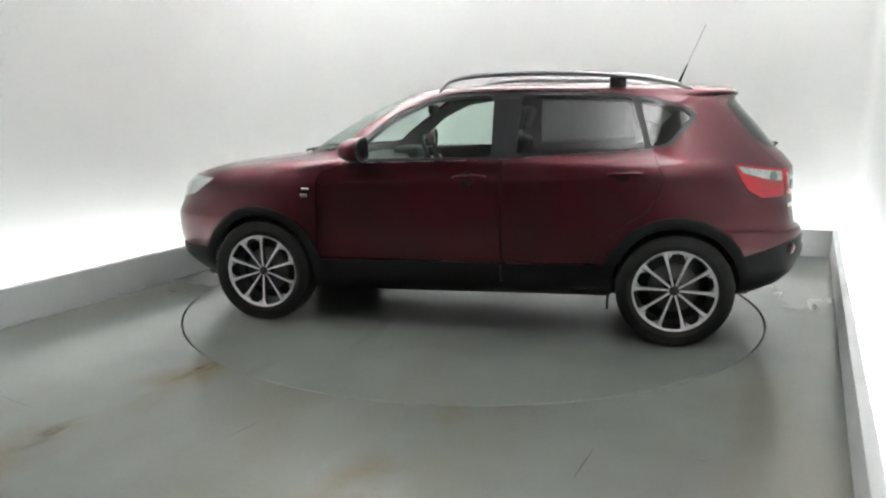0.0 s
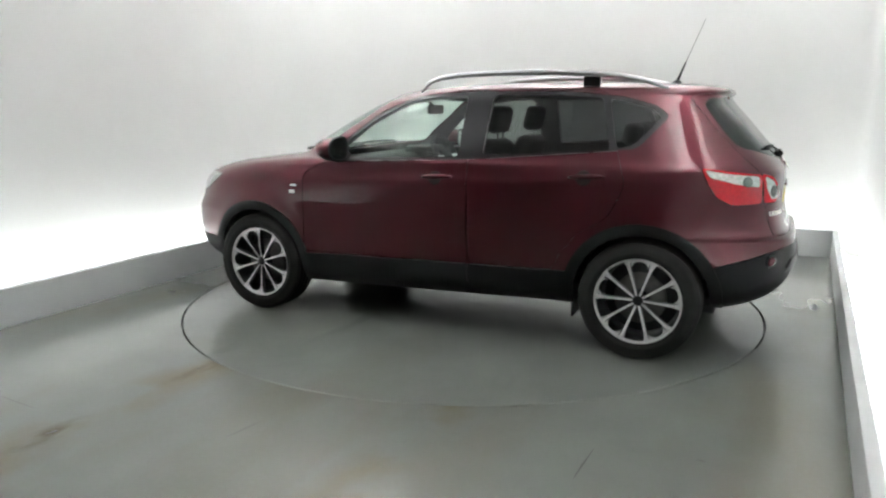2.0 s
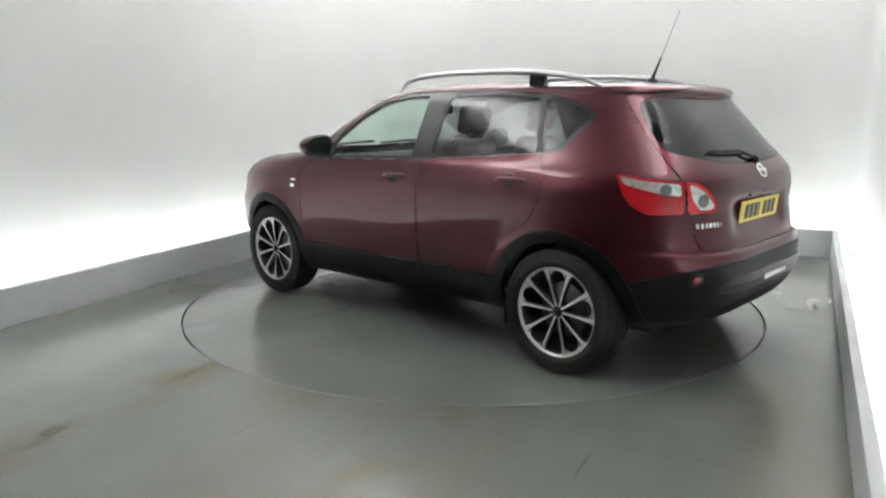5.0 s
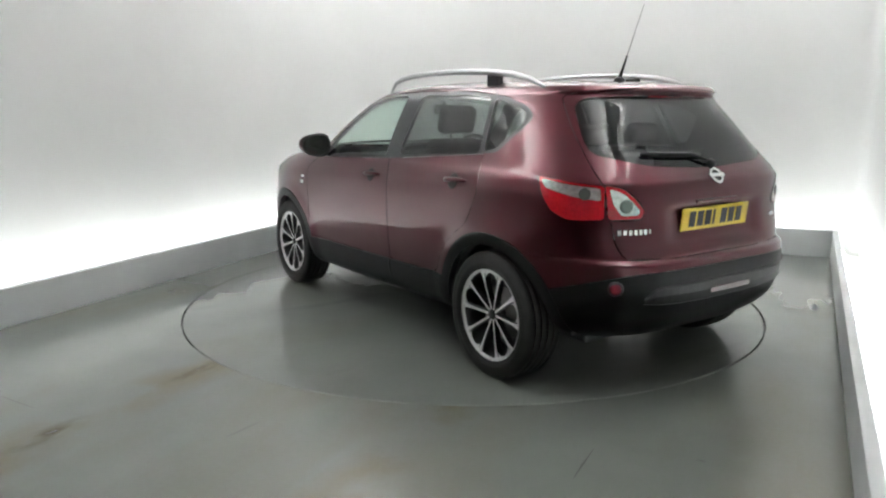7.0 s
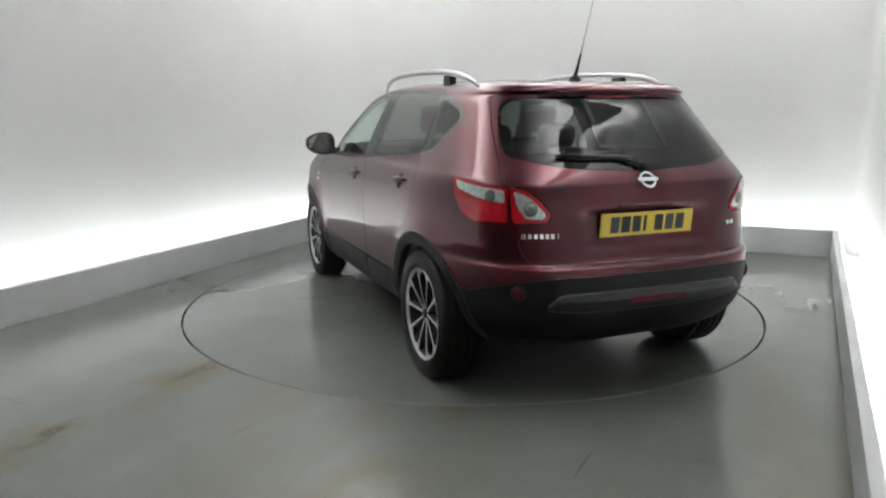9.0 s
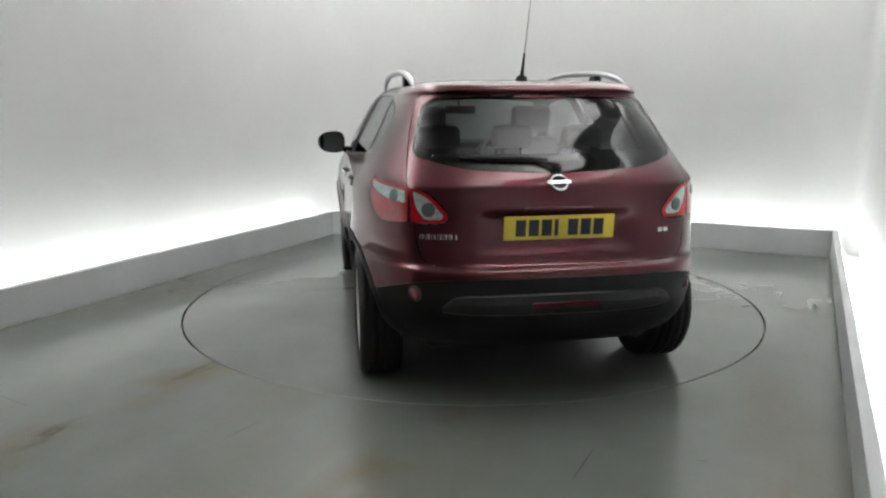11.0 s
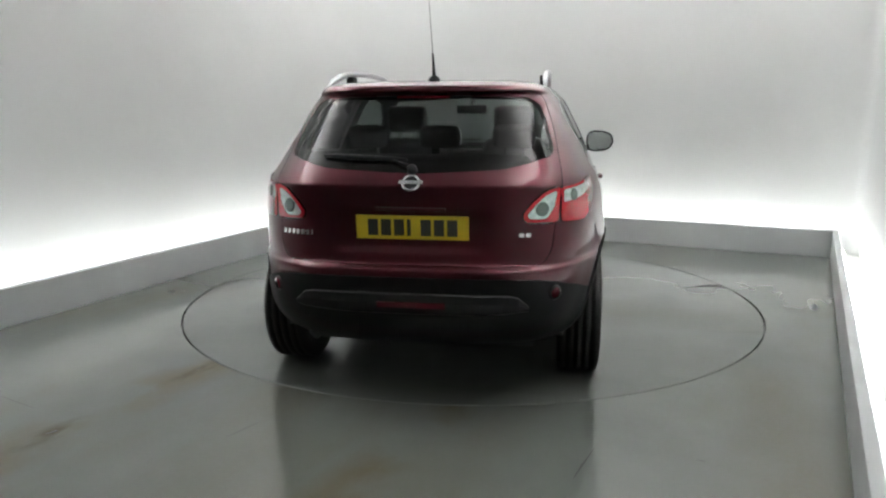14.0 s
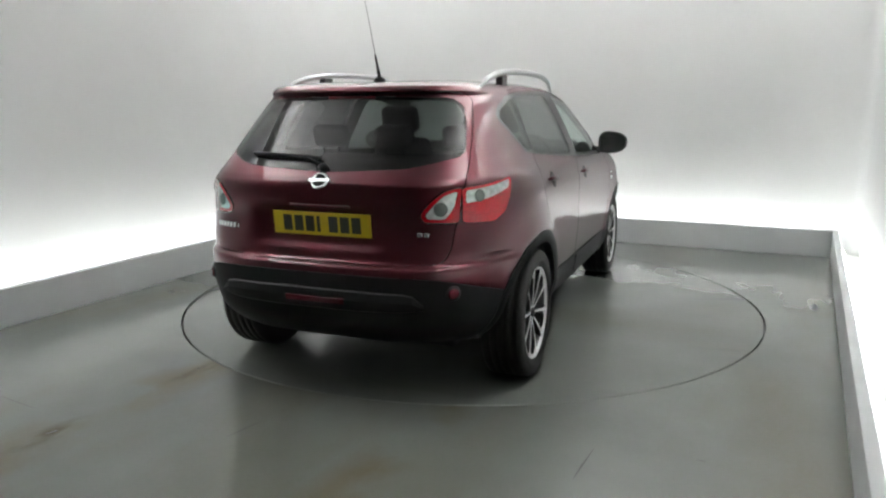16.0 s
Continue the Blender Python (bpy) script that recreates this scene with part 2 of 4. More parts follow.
def walls():
    """Three white walls in one sheet with rounded corners, then the ceiling and the end wall, both assumed and out of
    view.
    """
    r = 0.12
    x0, x1, y1 = XL - GAPW, XR + GAPW, YB + GAPW
    path = [(x0, YF)] + [(x0, y) for y in np.linspace(YF + 0.5, y1 - 1.1, 12)]
    R = 1.1
    path += [(x0 + R - R * math.cos(a), y1 - R + R * math.sin(a)) for a in np.linspace(0.06, math.pi / 2, 16)]
    path += [(x, y1) for x in np.linspace(x0 + R + 0.3, x1 - 2 * r, 8)]
    path += [(x1 - r + r * math.sin(a), y1 - r + r * math.cos(a)) for a in np.linspace(0, math.pi / 2, 8)]
    path += [(x1, y) for y in np.linspace(y1 - 2 * r, YF, 12)]
    t = 0.12
    bm = bmesh.new()

    def off(i, d):
        a = Vector(path[max(i - 1, 0)])
        b = Vector(path[min(i + 1, len(path) - 1)])
        v = (b - a).normalized()
        n = Vector((-v.y, v.x))
        return Vector(path[i]) + n * d
    cols = []
    for i in range(len(path)):
        p, q = off(i, 0), off(i, t)
        cols.append([bm.verts.new((*p, 0)), bm.verts.new((*p, WH * 0.5)), bm.verts.new((*p, WH)), bm.verts.new((*q, WH)), bm.verts.new((*q, 0))])
    for a, b in zip(cols, cols[1:]):
        for k in range(5):
            bm.faces.new((a[k], b[k], b[(k + 1) % 5], a[(k + 1) % 5]))
    bm.faces.new(cols[0])
    bm.faces.new(cols[-1])
    bmesh.ops.recalc_face_normals(bm, faces=bm.faces)
    w = placed(part("wall_studio", bm, M_WALL, smooth=False))
    for p in w.data.polygons:
        p.use_smooth = abs(p.normal.z) < 0.5
    tagged(w, "seamless white painted studio walls with rounded corners", "wall", kind="structure")
    # Unseen ceiling; its grey sets how much of the uplight bounces down.
    c = placed(part("ceiling", boxes((x0 - t, x1 + t, YF - t, y1 + t, WH + 0.002, WH + 0.1)), M_CEIL))
    tagged(c, "assumed plain grey ceiling, out of view", "ceiling", kind="structure")
    # Unseen wall, kept dark so the car's rear has nothing bright to mirror.
    e = placed(part("wall_end", boxes((x0 - t, x1 + t, YF - t, YF - 0.002, 0, WH)), M_ENDWALL))
    tagged(e, "assumed dark grey end wall, out of view behind the camera", "wall", kind="structure")


# White sheets added over the floor to bounce tube light up the trough.
def trough_reflector():
    for name, x0, x1, y0, y1 in (("left", XL - GAPW, XL + 0.13, YF + 0.02, YB + GAPW), ("right", XR - 0.08, XR + GAPW, YF + 0.02, YB + GAPW), ("back", XL + 0.14, XR - 0.09, YB + PT, YB + GAPW)):
        if name == "left":
            pts = [(x0, y0), (XL + 0.14, y0), (XL - 0.09, YB - 0.9), (XL - 0.09, y1), (x0, y1)]
        elif name == "right":
            pts = [(XR - 0.08, y0), (x1, y0), (x1, y1), (XR + PT + 0.002, y1), (XR + PT + 0.002, YB)]
        else:
            pts = [(XL - 0.088, y0), (XR + PT, y0), (XR + PT, y1), (XL - 0.088, y1)]
        bm = bmesh.new()
        f = bm.faces.new([bm.verts.new((*p, 0.004)) for p in pts])
        r = bmesh.ops.extrude_face_region(bm, geom=[f])
        bmesh.ops.translate(bm, vec=(0, 0, -0.003), verts=[g for g in r["geom"] if isinstance(g, bmesh.types.BMVert)])
        bmesh.ops.recalc_face_normals(bm, faces=bm.faces)
        tagged(placed(part("trough_" + name, bm, M_WALL)), "added white sheet that brightens the light trough's bottom", "trough", kind="structure")


trough_reflector()


def light_trough(p, q):
    """A row of white tubes on the floor of the trough."""
    a, b = Vector((*p, 0)), Vector((*q, 0))
    d = b - a
    n = max(1, round(d.length / 1.25))
    ang = math.atan2(d.y, d.x)
    ln = d.length / n
    for k in range(n):
        ob = empty("fluorescent_batten")
        part("batten_body", boxes((0.02, ln - 0.02, -0.03, 0.03, 0.006, 0.045), bevel=0.004), M_WALL, ob)
        part("tube", tube([(0.04 + (ln - 0.08) * i / 2, 0, 0.062) for i in range(3)], 0.014, 8), M_TUBE, ob)
        ob.matrix_world = ROOM @ Matrix.Translation(a + d * (k / n)) @ Matrix.Rotation(ang, 4, "Z")
        tagged(ob, "white fluorescent batten lying in the trough behind the upstand", "lamp", group="trough lights")


floor()
walls()
plinth("plinth_left", (XL + 0.20, YF + 0.01), (XL - 0.028, YB - 0.85))
plinth("plinth_corner", (XL - 0.028, YB - 0.848), (XL + 0.85, YB))
plinth("plinth_back", (XL + 0.852, YB), (XR + PT, YB))
light_trough((XL - 0.04, YB - 0.68), (XL + 0.72, YB + 0.08))
plinth("plinth_right", (XR, YB - 0.002), (XR - 0.14, YF + 0.01))
light_trough((XL - 0.09, YF + 2.2), (XL - 0.12, YB - 0.85))
light_trough((XL + 0.85, YB + 0.10), (XR, YB + 0.10))
light_trough((XR + 0.10, YB + 0.1), (XR + 0.06, YF + 3.4))




def assumed_uplights(p, q):
    """A row of open channels from p to q, added out of view under the ceiling to lift the walls, throwing their light
    up.
    """
    a, b = Vector((*p, 0)), Vector((*q, 0))
    d = b - a
    n = max(1, round(d.length / 1.2))
    ln, w = d.length / n, 0.15
    for k in range(n):
        ob = empty("assumed_uplight")
        part("channel", boxes((0.005, ln - 0.005, -w, w, -0.07, -0.055), (0.005, ln - 0.005, -w - 0.012, -w, -0.07, 0), (0.005, ln - 0.005, w, w + 0.012, -0.07, 0)), M_WALL, ob)
        part("diffuser", boxes((0.01, ln - 0.01, -w + 0.002, w - 0.002, -0.053, -0.04)), M_PANEL, ob)
        for x in (0.2, ln - 0.2):
            part("hanger", tube([(x, 0, -0.045), (x, 0, 0.595)], 0.004, 6), M_SATIN, ob)
        ob.matrix_world = ROOM @ Matrix.Translation(a + d * (k / n)) @ Matrix.Translation((0, 0, WH - 0.60)) @ Matrix.Rotation(math.atan2(d.y, d.x), 4, "Z")
        tagged(ob, "assumed white uplight channel, out of view below the ceiling", "lamp", group="ceiling lights")


# Assumed lamps, never in view, that even out the upper walls.
assumed_uplights((XL + 0.12, YF + 3.0), (XL + 0.12, YB - 0.90))
assumed_uplights((XL + 0.75, YB - 0.12), (XR - 0.15, YB - 0.12))
assumed_uplights((XR - 0.12, YB - 0.45), (XR - 0.12, YF + 4.0))
table = turntable()


# ---------- the car: one smooth skin of stacked rings, cut into its panels ----------
# level: z front, z rear, x front, x rear, half width, front and rear squareness
LEVELS = np.array([
    (0.210, 0.300, 1.990, -1.925, 0.800, 3.2, 4.2),
    (0.270, 0.350, 2.070, -2.000, 0.850, 3.4, 4.3),
    (0.400, 0.450, 2.130, -2.075, 0.882, 4.4, 4.4),
    (0.560, 0.580, 2.148, -2.096, 0.889, 4.8, 4.6),
    (0.675, 0.680, 2.143, -2.088, 0.891, 4.8, 4.7),
    (0.710, 0.708, 2.135, -2.048, 0.891, 4.7, 4.8),
    (0.770, 0.770, 2.108, -2.030, 0.891, 4.6, 5.0),
    (0.890, 0.900, 2.060, -2.012, 0.889, 4.6, 5.0),
    (0.970, 0.985, 1.930, -2.012, 0.879, 4.6, 5.0),
    (1.030, 1.045, 1.690, -2.008, 0.864, 4.8, 5.0),
    (1.066, 1.075, 1.390, -1.992, 0.850, 5.2, 4.9),
    (1.098, 1.108, 1.140, -1.966, 0.828, 4.8, 4.8),
    (1.200, 1.190, 0.985, -1.890, 0.788, 4.6, 4.75),
    (1.340, 1.320, 0.745, -1.780, 0.722, 4.6, 4.75),
    (1.455, 1.430, 0.500, -1.682, 0.662, 4.6, 4.8),
    (1.490, 1.458, 0.400, -1.664, 0.634, 4.6, 5.0),
    (1.506, 1.478, 0.330, -1.684, 0.618, 4.6, 5.0),
    (1.522, 1.503, 0.230, -1.668, 0.595, 4.6, 5.0),
    (1.542, 1.525, 0.000, -1.550, 0.530, 4.0, 5.0),
    (1.556, 1.542, -0.280, -1.300, 0.365, 3.6, 4.4),
    (1.561, 1.548, -0.650, -1.000, 0.060, 3.0, 3.0)])
AXF, AXR, HUBZ, ARCHZ = 1.318, -1.315, 0.334, 0.341


def smooth_table(rows, sub):
    """Monotone cubic steps between the rows."""
    n = len(rows)
    d = np.diff(rows, axis=0)
    m = np.zeros_like(rows)
    m[0], m[-1] = d[0], d[-1]
    for i in range(1, n - 1):
        ok = d[i - 1] * d[i] > 0
        with np.errstate(divide="ignore", invalid="ignore"):
            h = 2 * d[i - 1] * d[i] / (d[i - 1] + d[i])
        m[i] = np.where(ok, h, 0)
    out = []
    for i in range(n - 1):
        for k in range(sub):
            t = k / sub
            out.append((2 * t**3 - 3 * t**2 + 1) * rows[i] + (t**3 - 2 * t**2 + t) * m[i] + (-2 * t**3 + 3 * t**2) * rows[i + 1] + (t**3 - t**2) * m[i + 1])
    out.append(rows[-1])
    return np.array(out)


def ring(row, count):
    zf, zr, xf, xr, w, nf, nr = row
    xm, a = (xf + xr) / 2, (xf - xr) / 2
    ph = np.linspace(0, math.pi, 900)
    c, s = np.cos(ph), np.sin(ph)
    n = np.where(c > 0, nf, nr)
    x = xm + a * np.sign(c) * np.abs(c) ** (2 / n)
    y = w * np.abs(s) ** (2 / n)
    L = np.concatenate([[0], np.cumsum(np.hypot(np.diff(x), np.diff(y)))])
    t = np.linspace(0, L[-1], count)
    x, y = np.interp(t, L, x), np.interp(t, L, y)
    z = zr + (zf - zr) * (x - xr) / (xf - xr)
    return x, y, z


def skin_detail(x, y, z):
    """Flared wheel arches, a hollow along the doors, the shoulder crease and the tailgate's recess."""
    for ax in (AXF, AXR):
        r = np.hypot(x - ax, z - ARCHZ)
        y = y + np.where(y > 0.55, 0.016 * np.exp(-((r - 0.42) / 0.07) ** 2), 0)
    y = y + np.where(y > 0.5, 0.028 * np.exp(-((x + 1.40) / 0.36) ** 2) * np.exp(-((z - 0.84) / 0.24) ** 2), 0)
    y = y + np.where(y > 0.5, 0.034 * np.exp(-((x - 1.30) / 0.48) ** 2) * np.exp(-((z - 0.86) / 0.22) ** 2), 0)
    door = np.exp(-((x - 0.0) / 0.95) ** 4)
    y = y - np.where(y > 0.6, 0.010 * door * np.exp(-((z - 0.47) / 0.12) ** 2), 0)
    fold = np.sqrt((z - 0.945 - 0.03 * (0.3 - x)) ** 2 + 0.006 ** 2)
    y = y + np.where(y > 0.6, 0.007 * np.exp(-fold / 0.05) * np.exp(-((x + 0.3) / 1.4) ** 4), 0)
    def ease(v, a, b):
        t = np.clip((v - a) / (b - a), 0, 1)
        return t * t * (3 - 2 * t)
    # the cabin is widest at the front doors
    y = y * (1 + 0.048 * ease(z, 0.99, 1.16) * (1 - 0.6 * ease(z, 1.44, 1.54)) * ease(x, -1.25, 0.15))
    back = np.clip((-x - 1.80) / 0.15, 0, 1)
    x = x + back * 0.020 * np.exp(-((z - 0.848) / 0.088) ** 8) * np.exp(-(y / 0.345) ** 12)
    return x, y, z


def make_skin():
    rows = smooth_table(LEVELS, 5)
    half = 165
    bm = bmesh.new()
    rings = []
    for row in rows:
        x, y, z = skin_detail(*ring(row, half))
        y[0] = y[-1] = 0
        left = [bm.verts.new(p) for p in zip(x, y, z)]
        right = [bm.verts.new((x[k], -y[k], z[k])) for k in range(half - 2, 0, -1)]
        rings.append(left + right)
    n = len(rings[0])
    for a, b in zip(rings, rings[1:]):
        for k in range(n):
            bm.faces.new((a[k], a[(k + 1) % n], b[(k + 1) % n], b[k]))
    bm.faces.new(rings[-1])
    bmesh.ops.recalc_face_normals(bm, faces=bm.faces)
    bm.normal_update()
    if sum(f.normal.z for f in bm.faces if f.calc_center_median().z > 1.5) < 0:
        bmesh.ops.reverse_faces(bm, faces=bm.faces)
    bm.normal_update()
    return bm


def inside(poly, a, b):
    hit = False
    for (x0, y0), (x1, y1) in zip(poly, poly[1:] + poly[:1]):
        if (y0 > b) != (y1 > b) and a < (x1 - x0) * (b - y0) / (y1 - y0) + x0:
            hit = not hit
    return hit


def rounded(poly, r=0.03, steps=4):
    """Rounds the corners of a polygon."""
    out = []
    n = len(poly)
    for i in range(n):
        p, a, b = Vector(poly[i]), Vector(poly[i - 1]), Vector(poly[(i + 1) % n])
        d0, d1 = (a - p), (b - p)
        k = min(r, d0.length * 0.45, d1.length * 0.45)
        s, e = p + d0.normalized() * k, p + d1.normalized() * k
        for j in range(steps + 1):
            t = j / steps
            q = s * (1 - t) ** 2 + p * 2 * t * (1 - t) + e * t * t
            out.append((q.x, q.y))
    return out


def cut(bm, layer, poly, plane, accept, number, over=None):
    """Cuts the polygon's outline into the skin and marks the faces within. plane: 'xz' for the flanks, 'yz' for front and rear, 'xy' from above."""
    ia, ib = {"xz": (0, 2), "yz": (1, 2), "xy": (0, 1)}[plane]
    lo = (min(p[0] for p in poly) - 0.08, min(p[1] for p in poly) - 0.08)
    hi = (max(p[0] for p in poly) + 0.08, max(p[1] for p in poly) + 0.08)
    pool = set()
    for f in bm.faces:
        c = f.calc_center_median()
        if lo[0] < c[ia] < hi[0] and lo[1] < c[ib] < hi[1] and accept(c, f.normal):
            pool.add(f)
    for p, q in zip(poly, poly[1:] + poly[:1]):
        d = (q[0] - p[0], q[1] - p[1])
        ln = math.hypot(*d)
        if ln < 1e-6:
            continue
        co, no = [0, 0, 0], [0, 0, 0]
        co[ia], co[ib] = p
        no[ia], no[ib] = -d[1] / ln, d[0] / ln
        a0, a1 = min(p[0], q[0]) - 0.004, max(p[0], q[0]) + 0.004
        b0, b1 = min(p[1], q[1]) - 0.004, max(p[1], q[1]) + 0.004
        near = []
        for f in pool:
            if not f.is_valid:
                continue
            us, vs = [v.co[ia] for v in f.verts], [v.co[ib] for v in f.verts]
            if max(us) > a0 and min(us) < a1 and max(vs) > b0 and min(vs) < b1:
                near.append(f)
        if not near:
            continue
        geom = list({v for f in near for v in f.verts}) + list({e for f in near for e in f.edges}) + near
        r = bmesh.ops.bisect_plane(bm, geom=geom, dist=1e-5, plane_co=co, plane_no=no)
        pool |= {g for g in r["geom"] if isinstance(g, bmesh.types.BMFace)}
        pool = {f for f in pool if f.is_valid}
    bm.normal_update()
    for f in pool:
        c = f.calc_center_median()
        if inside(poly, c[ia], c[ib]) and accept(c, f.normal) and (over is None or f[layer] in over):
            f[layer] = number


def circle(cx, cz, r, n=40, a0=0.0, a1=360.0):
    return [(cx + r * math.cos(radians(a0 + (a1 - a0) * k / n)), cz + r * math.sin(radians(a0 + (a1 - a0) * k / n))) for k in range(n)]


from mathutils.bvhtree import BVHTree
from mathutils.interpolate import poly_3d_calc


def panel(bm, layer, number, name, material, parent, ref, gap=0.0, depth=0.02, offset=0.0, label="", hang=None):
    """Lifts the marked faces out as a part with its own turned-in edge; the shading follows the whole skin."""
    tree, normals, tris = ref
    src = [f for f in bm.faces if f[layer] == number]
    if not src:
        return None
    vmap = {}
    b2 = bmesh.new()
    for f in src:
        vs = []
        for v in f.verts:
            if v not in vmap:
                vmap[v] = b2.verts.new(v.co)
            vs.append(vmap[v])
        try:
            b2.faces.new(vs)
        except ValueError:
            pass
    b2.normal_update()

    def skin_normal(co):
        loc, no, idx, _ = tree.find_nearest(co)
        ids = tris[idx]
        w = poly_3d_calc([normals[i][0] for i in ids], loc)
        n = Vector((0, 0, 0))
        for i, k in zip(ids, w):
            n += k * normals[i][1]
        return n.normalized()
    ns = {v: skin_normal(v.co) for v in b2.verts}
    border = [e for e in b2.edges if len(e.link_faces) == 1]
    if gap:
        push = {}
        for e in border:
            f = e.link_faces[0]
            mid = (e.verts[0].co + e.verts[1].co) / 2
            d = (e.verts[1].co - e.verts[0].co)
            if d.length < 1e-7:
                continue
            inward = f.normal.cross(d).normalized()
            if inward.dot(f.calc_center_median() - mid) < 0:
                inward = -inward
            for v in e.verts:
                push[v] = push.get(v, Vector()) + inward
        for v, d in push.items():
            if d.length > 1e-6:
                v.co += d.normalized() * gap
    if offset:
        for v in b2.verts:
            v.co += ns[v] * offset
    keep = dict(ns)
    rim = {}
    for e in border:
        for v in e.verts:
            if v not in rim:
                a = b2.verts.new(v.co)
                b = b2.verts.new(v.co - ns[v] * depth)
                rim[v] = (a, b)
    for e in border:
        p, q = e.verts
        fn = e.link_faces[0].normal
        d = (q.co - p.co).normalized()
        side = d.cross(fn)
        if side.dot(e.link_faces[0].calc_center_median() - p.co) > 0:
            side = -side
        for v in e.verts:
            for w in rim[v]:
                keep[w] = (keep.get(w, Vector()) + side)
        try:
            b2.faces.new((rim[p][0], rim[q][0], rim[q][1], rim[p][1]))
        except ValueError:
            pass
    b2.verts.index_update()
    order = [keep[v].normalized() if v in keep and keep[v].length > 0 else Vector((0, 0, 1)) for v in b2.verts]
    me = bpy.data.meshes.new(name)
    b2.to_mesh(me)
    b2.free()
    me.materials.append(material)
    me.polygons.foreach_set("use_smooth", [True] * len(me.polygons))
    me.normals_split_custom_set_from_vertices([tuple(n) for n in order])
    ob = new(name, me)
    ob.parent = hang or parent
    if label:
        tagged(ob, label)
    return ob


WIN_F = rounded([(0.665, 1.085), (0.600, 1.185), (0.430, 1.330), (0.200, 1.440), (0.000, 1.470), (-0.205, 1.476), (-0.215, 1.112)], 0.035)
WIN_R = rounded([(-0.375, 1.478), (-0.800, 1.472), (-1.035, 1.455), (-1.115, 1.165), (-0.365, 1.125)], 0.03)
WIN_Q = rounded([(-1.075, 1.450), (-1.150, 1.435), (-1.320, 1.390), (-1.375, 1.350), (-1.240, 1.195), (-1.150, 1.172)], 0.03)
DLO = rounded([(0.715, 1.062), (0.630, 1.195), (0.445, 1.350), (0.205, 1.462), (0.000, 1.492), (-0.300, 1.500), (-0.800, 1.494), (-1.150, 1.460),
               (-1.340, 1.408), (-1.415, 1.350), (-1.260, 1.172), (-0.360, 1.102), (-0.215, 1.092)], 0.04)
DOOR_F = rounded([(0.915, 0.450), (0.900, 0.985), (0.725, 1.060), (0.560, 1.260), (0.340, 1.425), (0.100, 1.505), (-0.270, 1.515), (-0.285, 0.455)], 0.05)
DOOR_R = rounded([(-0.290, 0.455), (-0.275, 1.515), (-0.800, 1.510), (-1.060, 1.490), (-1.150, 1.180), (-1.225, 0.980), (-1.140, 0.800), (-0.960, 0.690), (-0.860, 0.560), (-0.820, 0.470)], 0.05)
SILL = [(1.05, 0.10), (1.05, 0.430), (0.6, 0.445), (-0.6, 0.465), (-1.05, 0.480), (-1.05, 0.10)]
LAMP_SIDE = rounded([(-1.602, 1.080), (-1.734, 1.062), (-1.900, 1.046), (-1.905, 0.890), (-1.765, 0.884), (-1.690, 0.925), (-1.645, 0.990)], 0.02)
LAMP_SIDE_CLEAR = rounded([(-1.622, 1.068), (-1.734, 1.050), (-1.884, 1.034), (-1.890, 0.978), (-1.780, 0.996), (-1.652, 1.030)], 0.012)
LAMP_GATE = rounded([(0.668, 1.052), (0.600, 1.034), (0.545, 0.985), (0.500, 0.930), (0.515, 0.893), (0.660, 0.890)], 0.02)
LAMP_GATE_CLEAR = rounded([(0.652, 1.034), (0.600, 1.012), (0.560, 0.972), (0.524, 0.928), (0.534, 0.910), (0.608, 0.910), (0.640, 0.962)], 0.015)
REAR_GLASS = rounded([(0.635, 1.185), (0.618, 1.265), (0.562, 1.412), (0.510, 1.446), (0.0, 1.460), (-0.510, 1.446), (-0.562, 1.412), (-0.618, 1.265), (-0.635, 1.185), (-0.430, 1.130), (0.0, 1.108), (0.430, 1.130)], 0.06)
TAILGATE = rounded([(0.675, 1.10), (0.630, 1.300), (0.572, 1.470), (0.0, 1.510), (-0.572, 1.470), (-0.630, 1.300), (-0.675, 1.10), (-0.680, 1.0), (-0.645, 0.86), (-0.640, 0.776), (-0.605, 0.706), (-0.3, 0.699), (0.3, 0.699), (0.605, 0.706), (0.640, 0.776), (0.645, 0.86), (0.680, 1.0)], 0.05)
WINDSCREEN = rounded([(0.765, 1.128), (0.735, 1.200), (0.668, 1.340), (0.572, 1.470), (0.0, 1.500), (-0.572, 1.470), (-0.668, 1.340), (-0.735, 1.200), (-0.765, 1.128), (0.0, 1.102)], 0.03)


SKIN = []
LAMPS = {}


def on_skin(start, way):
    """Where a ray from start meets the car's skin: the place and the outward normal."""
    loc, n, _, _ = SKIN[0].ray_cast(Vector(start), Vector(way).normalized())
    return loc, n


